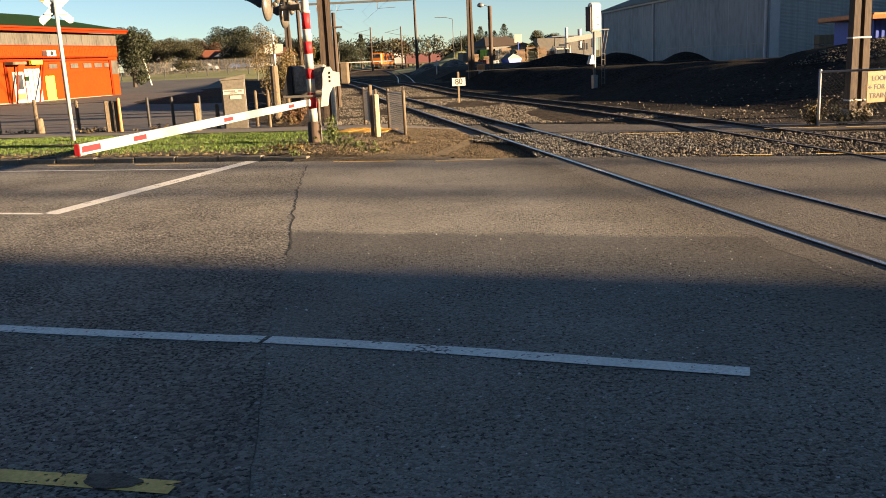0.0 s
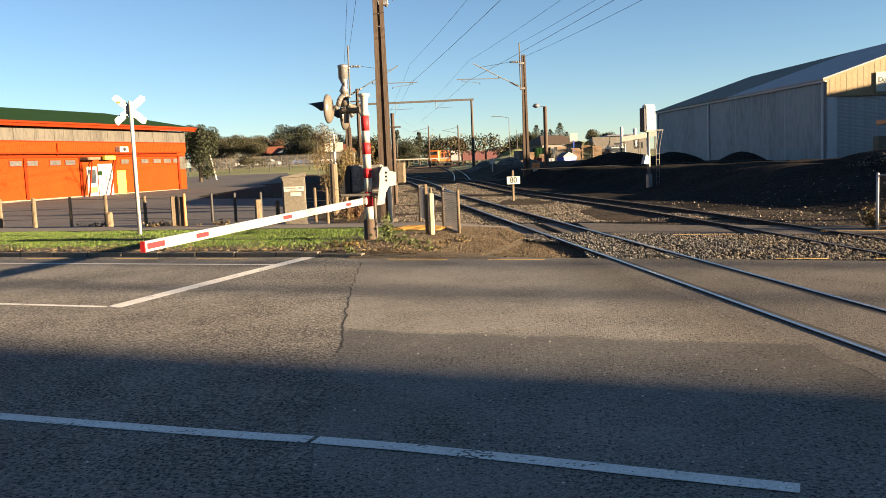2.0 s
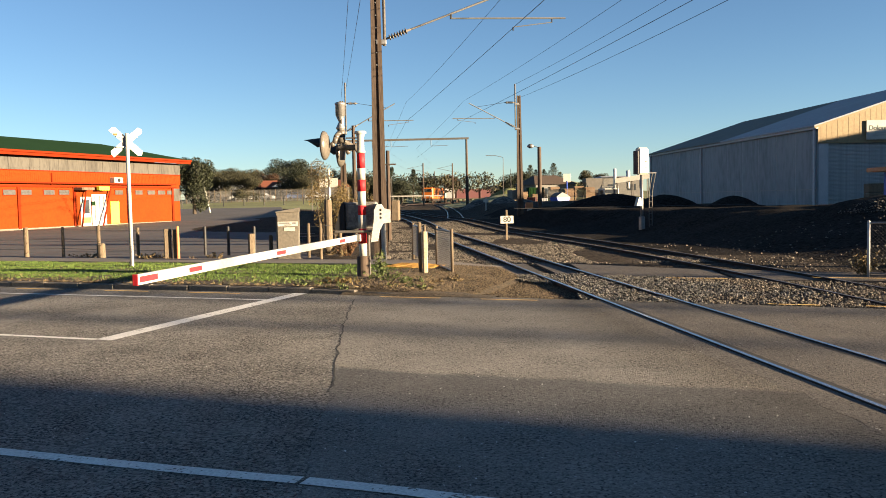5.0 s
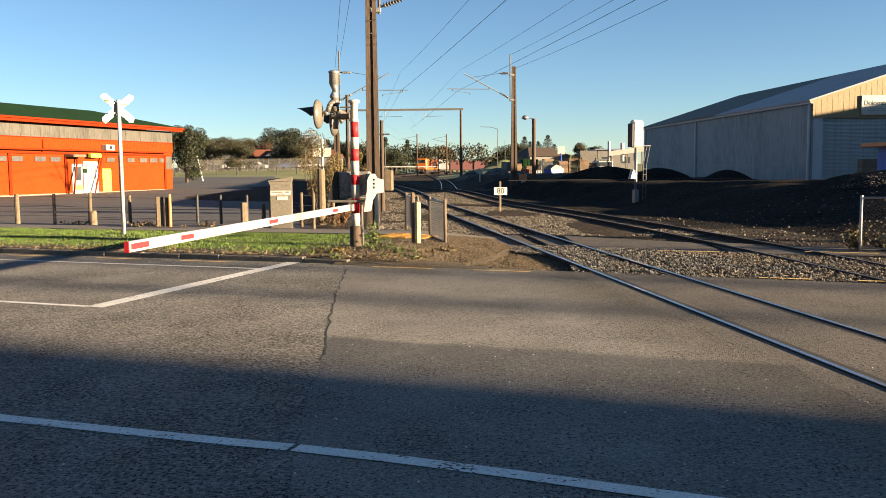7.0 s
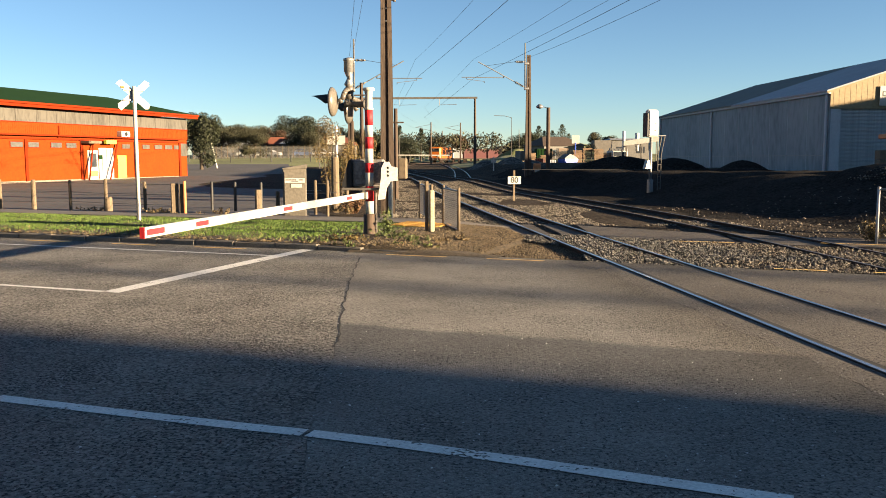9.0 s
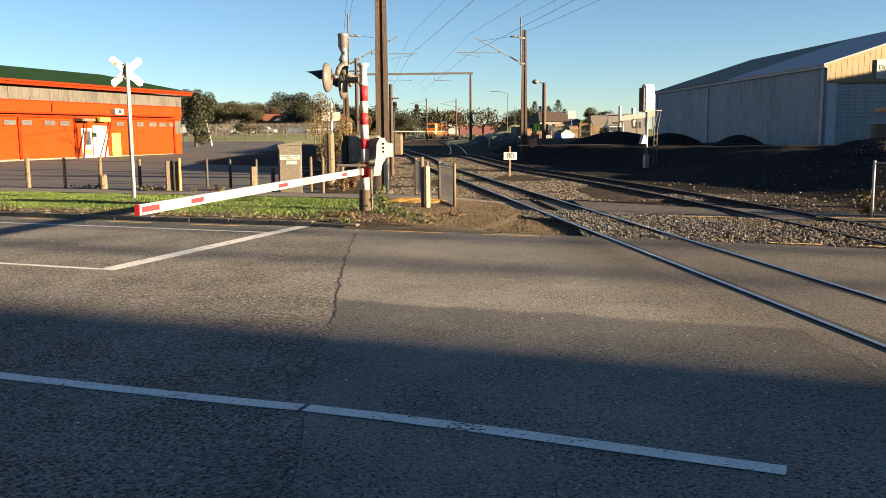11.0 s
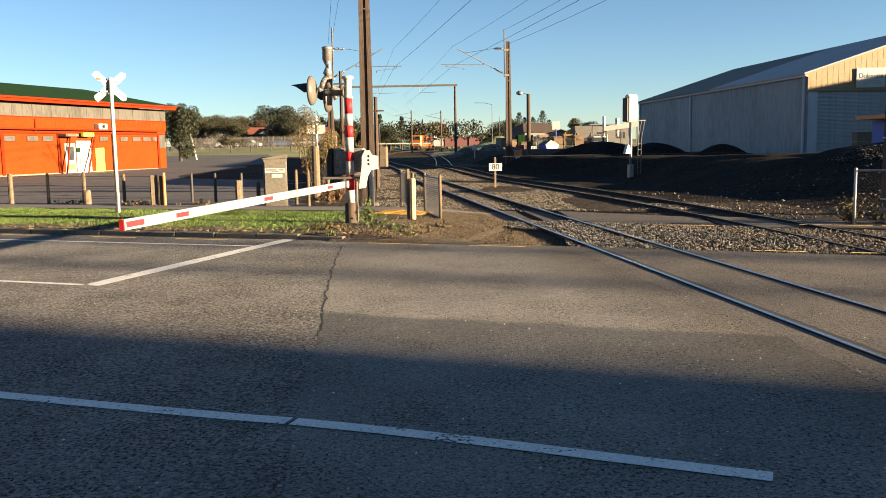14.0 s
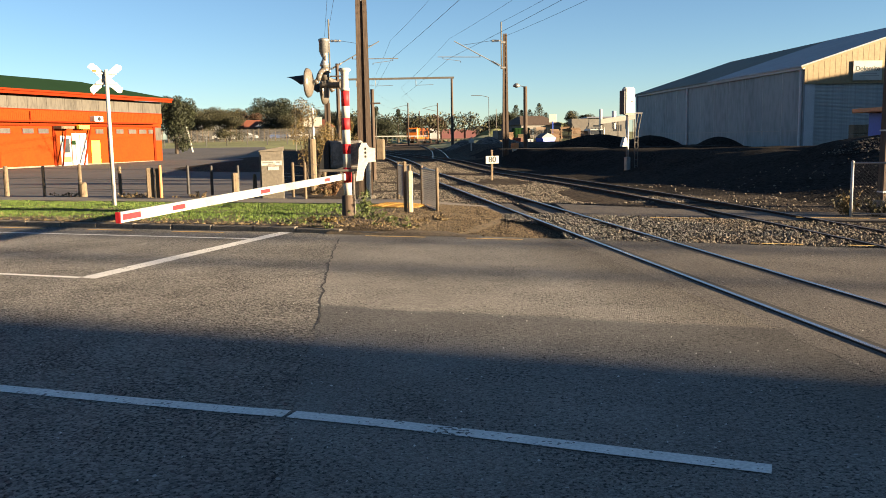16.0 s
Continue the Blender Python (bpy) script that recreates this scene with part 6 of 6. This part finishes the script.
for x, y, h in ((-6.3, 42, 5.4), (-4.16, 37.6, 3.9)):
    t = thing("signal_pole", "brown railway pole beside the line", "pole", (x, y, -0.05), 0, "line side poles")
    Mesh().tube((0, 0, 0), (0, 0, h), 0.1, 0.08, n=8).make("shaft", M_POLE, t)
    Mesh().box((0, -0.05, h - 0.6), (0.7, 0.08, 0.06)).make("cross_arm", M_POLE, t)

M_GOLD = material("pale_golden_leaves", (0.05, 0.035, 0.012), (0.19, 0.13, 0.042), 0.5, 6, 0.7, bump=0, island=0.7)
# golden shrub round the poles
sb_ = thing("shrub", "golden autumn shrub growing up the line side poles", "shrub", (-6.1, 33.5, 0), 0)
rng = random.Random(11)
cr, stm = Mesh(), Mesh()
for i in range(10):
    c = (rng.uniform(-0.8, 0.7), rng.uniform(-0.5, 0.5), rng.uniform(0.5, 2.9))
    stm.tube((c[0] * 0.3, c[1] * 0.3, 0), c, 0.03, 0.01, n=5)
    leaf_cloud(cr, c, (0.38, 0.38, 0.5), 800, 0.032, rng)
stm.make("stem_tuft", M_BARK, sb_)
cr.make("foliage", M_GOLD, sb_)
sb2 = copy_thing(sb_, Matrix.Translation((-4.95, 36.0, 0)) @ Matrix.Diagonal((0.7, 0.7, 0.85, 1)))

# train standing far along the curve
def on_track(y):
    return track_a(y), math.degrees(math.atan((track_a(y + 1) - track_a(y - 1)) / 2))


x, a = on_track(206)
lo = thing("locomotive", "yellow and red diesel locomotive far along the curve", "locomotive", (x, 206, rise(200)), -a)
Mesh().box((0, 0, 2.25), (2.7, 15.5, 2.7), bevel=0.25).make("body", M_LOCO, lo)
Mesh().box((0, 0, 0.75), (2.6, 16, 0.5), bevel=0.05).make("frame", M_RUST, lo)
Mesh().box((0, -7.76, 2.9), (2.1, 0.08, 0.75), bevel=0.02).make("windscreen", M_GLASS, lo)
for s in (-1, 1):
    Mesh().lathe((s * 0.8, -7.78, 1.5), [(0.16, 0), (0.14, 0.05)], (0, -1, 0), 10).make("headlight", M_WHITE, lo)
    for y in (-4, 1, 5):
        Mesh().box((s * 1.36, y, 2.2), (0.04, 2.6, 1.5)).make("grille", M_CONTR, lo)
    for y in (-5.5, -4, -2.5, 2.5, 4, 5.5):
        Mesh().lathe((s * 0.75, y, 0.45), [(0.45, -0.07), (0.45, 0.07)], (1, 0, 0), 12).make("wheel", M_RUST, lo)
for i in range(4):
    y = 222.5 + i * 14.6
    x, a = on_track(y)
    wg = thing("container_wagon", "flat wagon loaded with a red brown container", "wagon", (x, y, rise(200)), -a, "wagons of the train")
    Mesh().box((0, 0, 0.9), (2.5, 14, 0.3)).make("deck", M_RUST, wg)
    Mesh().box((0, 0, 2.35), (2.5, 12.4, 2.6), bevel=0.04).make("container", M_STEELG if i == 0 else M_CONTR, wg)
    for s in (-1, 1):
        for yy in (-5, -3.6, 3.6, 5):
            Mesh().lathe((s * 0.75, yy, 0.42), [(0.42, -0.07), (0.42, 0.07)], (1, 0, 0), 10).make("wheel", M_RUST, wg)

# siding that joins the far track
pts_l, pts_r = [], []
for i in range(26):
    f = i / 25
    y = 62 + 110 * f
    x = track_b(62) + (-9.6 - track_b(62)) * f + 1.0 * math.sin(f * math.pi)
    pts_l.append((x - 0.57, y, 0.012 + rise(y)))
    pts_r.append((x + 0.57, y, 0.012 + rise(y)))
for p in (pts_l, pts_r):
    st = Mesh().strip(p, RAIL_OFFS, RAIL_ZS)
    n = len(RAIL_OFFS) - 1
    st.k = [1 if i % n == 6 else 0 for i in range(len(st.f))]
    tagged(st.make("rail", [M_RUST, M_RAIL]), "steel railway rail of the far siding", "rail", "running rails", "structure")


# ---- ballast stones, grass, leaves ----
def stones(name, spots, mat, label):
    m = Mesh()
    for x, y, z, r in spots:
        pts = []
        for d in ((1, 0, 0), (0, 1, 0), (-1, 0, 0), (0, -1, 0), (0, 0, 1), (0, 0, -1)):
            k = r * random.uniform(0.6, 1.25)
            pts.append((x + d[0] * k + random.uniform(-r, r) * 0.3, y + d[1] * k + random.uniform(-r, r) * 0.3, z + d[2] * k * 0.75))
        m.add(pts, [(0, 1, 4), (1, 2, 4), (2, 3, 4), (3, 0, 4), (1, 0, 5), (2, 1, 5), (3, 2, 5), (0, 3, 5)])
    return tagged(m.make(name, mat), label, "gravel", kind="stuff")


M_CLOD = material("brown_clods", (0.03, 0.021, 0.013), (0.13, 0.098, 0.06), 3, 25, 0.95, island=0.6)


M_STONED = material("dusty_ballast_stone", (0.018, 0.015, 0.012), (0.175, 0.15, 0.118), 3, 25, 0.95, island=0.6)
M_GRIT = material("pale_grit", (0.3, 0.29, 0.27), (0.7, 0.68, 0.63), 3, 25, 0.8, island=0.5)


def clear_of_rails(x, y):
    return all(min(abs(x - tr(y) - 0.57), abs(x - tr(y) + 0.57)) > 0.075 for tr in (track_a, track_b))


spots = []
while len(spots) < 17000:
    x, y = random.uniform(0.2, 8.2), random.uniform(12.3, 20.5)
    n = 0.303 * x + 0.953 * y
    far_edge = 19.35 if x < 2.2 else 19.2 - (x - 2.2) * 0.57
    if n > 13.85 + 0.15 * noise.noise((x * 2, y * 2, 0)) and y < far_edge - 0.1 and (y > 18.9 - 1.3 * x or x > 1.6) and clear_of_rails(x, y):
        spots.append((x, y, random.uniform(-0.05, 0.0), random.uniform(0.013, 0.031)))
dusty = [p for p in spots if noise.noise((p[0] * 0.9, p[1] * 0.9, 7)) + 0.22 * (p[0] - 4.6) > 0.0]
dusty_set = set(dusty)
clean = [p for p in spots if p not in dusty_set]
stones("ballast", dusty, M_STONED, "brown dusty ballast stones beside the rails")
stones("ballast", clean, M_STONE, "pale crushed ballast stones between the rails")
spots = []
while len(spots) < 30000:
    y = 22.6 + 36 * random.random() ** 1.5
    x = random.uniform(track_a(y) - 3.6, track_b(y) - 0.2 if y > 25 else track_b(y) + 1.2)
    if clear_of_rails(x, y) and noise.noise((x * 0.4, y * 0.25, 2)) > -0.25:
        spots.append((x, y, ground_z(x, y) + random.uniform(-0.01, 0.02), random.uniform(0.016, 0.042)))
stones("ballast", spots, M_STONED, "grey brown ballast stones along the tracks")
spots = []
while len(spots) < 1500:
    y = random.uniform(19.5, 31)
    x = toe(y) + random.uniform(-1.6, 8.5)
    d = math.hypot(x - 16.6, y - 32)
    if random.random() < (0.9 if d < 4.4 else 0.09 if y < 24 else 0.03):
        spots.append((x, y, ground_z(x, y) + 0.01, random.uniform(0.02, 0.05)))
stones("spoil_stones", spots, M_STONED, "loose stones on the spoil bank")
def x_ok(s, n):
    return s < -3.0 - 0.12 * (n - 14.2)


spots = []
while len(spots) < 17000:
    s, n = random.uniform(-9.0, -2.9), random.uniform(14.2, 19.6)
    x, y = road(s, n)
    if random.random() < smooth01(-8, -5.5, s) and x_ok(s, n) and clear_of_rails(x, y):
        spots.append((x, y, (0.10 * (1 - smooth01(-7.2, -4.7, s)) + 0.03 * smooth01(14.19, 15.69, n) * (1 - smooth01(17.9, 19.4, n)) + 0.03 * noise.noise((x * 1.3, y * 1.3, 0)) if s < -4.8 and x < track_a(y) - 1.15 else ground_z(x, y)) + 0.004, random.uniform(0.008, 0.026)))
stones("verge_gravel", spots, M_CLOD, "small brown stones on the bare verge end")
spots = [(*road(random.uniform(-7, 9), random.uniform(1.2, 8)), 0.002, random.uniform(0.003, 0.009)) for _ in range(1100)]
stones("road_grit", spots, M_GRIT, "scattered pale grit on the road")


def blades(name, count, pick, h0, h1, w, mat, label, lean=0.5):
    m = Mesh()
    for _ in range(count):
        x, y, z = pick()
        h, a = random.uniform(h0, h1), random.uniform(0, 6.28)
        lx, ly = random.gauss(0, lean) * h, random.gauss(0, lean) * h
        wx, wy = math.cos(a) * w, math.sin(a) * w
        m.add([(x - wx, y - wy, z), (x + wx, y + wy, z), (x + lx, y + ly, z + h)], [(0, 1, 2)])
    return tagged(m.make(name, mat), label, "grass", kind="stuff")


def verge_z(s, n):
    x, y = road(s, n)
    return (x, y, 0.10 + 0.03 * smooth01(14.2, 15.7, n) * (1 - smooth01(17.9, 19.4, n)) + 0.03 * noise.noise((x * 1.3, y * 1.3, 0)) - 0.01)


def pick_grass():
    while True:
        s, n = -7.0 - 24 * random.random() ** 1.3, random.uniform(14.3, 19.35)
        x, y = road(s, n)
        edge = smooth01(14.3, 15.4, n) * smooth01(-7.3, -10, s)
        if random.random() < edge * (1.1 if noise.noise((x * 0.9, y * 0.9, 4)) > -0.3 else 0.35):
            return verge_z(s, n)


blades("grass", 80000, pick_grass, 0.02, 0.06, 0.009, M_GRASS, "bright green mown grass verge")
blades("dry_grass", 2000, lambda: verge_z(random.uniform(-26, -6.0), random.choice((random.uniform(14.2, 15.2), random.uniform(14.2, 19.3)))), 0.02, 0.08, 0.012, M_DRY, "dry brown grass and leaf litter along the kerb", 1.2)
litter = Mesh()
for _ in range(900):
    s, n = random.uniform(-24, -5.5), 14.05 + abs(random.gauss(0, 0.35))
    x, y, z = verge_z(s, n)
    if n < 14.2:
        z = 0.115
    r, a, t = random.uniform(0.02, 0.05), random.uniform(0, 6.28), random.uniform(-0.02, 0.03)
    litter.add([(x + r * math.cos(a), y + r * math.sin(a), z + 0.02), (x - r * math.sin(a), y + r * math.cos(a), z + 0.02 + t), (x - r * math.cos(a), y - r * math.sin(a), z + 0.03), (x + r * math.sin(a), y - r * math.cos(a), z + 0.02 - t * 0.5)], [(0, 1, 2, 3)])
tagged(litter.make("leaf_litter", M_DRY), "fallen dry leaves along the kerb", "leaves", kind="stuff")


M_RUSTGRASS = material("rusty_dry_grass", (0.06, 0.03, 0.014), (0.2, 0.105, 0.05), 0.8, 6, 0.8, bump=0, island=0.6)
M_WEED = material("fresh_weed_green", (0.03, 0.045, 0.010), (0.11, 0.135, 0.038), 0.8, 6, 0.7, bump=0, island=0.6)


def weed(x, y, z, h, r, n, mat, label, seed):
    rng = random.Random(seed)
    t = thing("weed", label, "weed", (x, y, z), 0, "weeds")
    st, lv = Mesh(), Mesh()
    for _ in range(n):
        top = Vector((rng.gauss(0, r), rng.gauss(0, r), h * rng.uniform(0.5, 1.0)))
        st.tube((top.x * 0.2, top.y * 0.2, 0), top, 0.006, 0.002, n=4, caps=False)
        for k in range(10):
            f = rng.uniform(0.2, 1)
            leaf_cloud(lv, (top.x * (0.2 + 0.8 * f), top.y * (0.2 + 0.8 * f), top.z * f), (0.04, 0.04, 0.04), 3, 0.028, rng)
    st.make("stem_tuft", mat, t)
    lv.make("foliage", mat, t)


weed(-2.17, 17.75, 0.0, 0.72, 0.07, 14, M_WEED, "green weed beside the crossing post", 1)
weed(-1.95, 17.2, 0.0, 0.3, 0.18, 16, M_WEED, "low green weeds beside the crossing post", 2)
weed(-1.55, 16.6, 0.0, 0.22, 0.2, 14, M_WEED, "low green weeds on the bare verge", 3)
weed(-4.25, 26.6, 0.0, 0.62, 0.22, 60, M_RUSTGRASS, "rusty brown dry grass clump behind the barrier", 5)
weed(-2.9, 16.6, 0.05, 0.2, 0.25, 14, M_LEAFS[3], "dry brown weeds on the verge", 4)
for i, (x, y) in enumerate(((7.85, 18.1), (8.25, 17.8), (8.6, 17.7), (8.0, 18.5), (9.3, 17.5), (9.7, 17.2))):
    weed(x, y, -0.05, 0.55 if i % 2 == 0 else 0.4, 0.16, 18, M_LEAFS[3] if i % 2 == 0 else M_LEAFS[1], "dry golden weeds at the fence foot", 10 + i)
for i, (x, y) in enumerate(((-10.0, 25.0), (-9.6, 24.9), (-7.8, 24.6), (-12.3, 26.2), (-4.9, 27.2), (-4.4, 26.5))):
    weed(x, y, 0.0, 0.28, 0.22, 14, M_DRY, "dry grass tuft at the fence foot", 20 + i)
for i, (x, y) in enumerate(((-1.2, 15.9), (-0.9, 16.6), (-2.6, 15.8), (-1.7, 16.0), (-0.6, 17.2), (-3.4, 16.3), (-1.4, 17.4))):
    weed(x, y, 0.0, 0.14 + 0.03 * (i % 3), 0.16, 10, (M_WEED, M_DRY, M_WEED)[i % 3], "low straggling weeds on the bare verge", 40 + i)
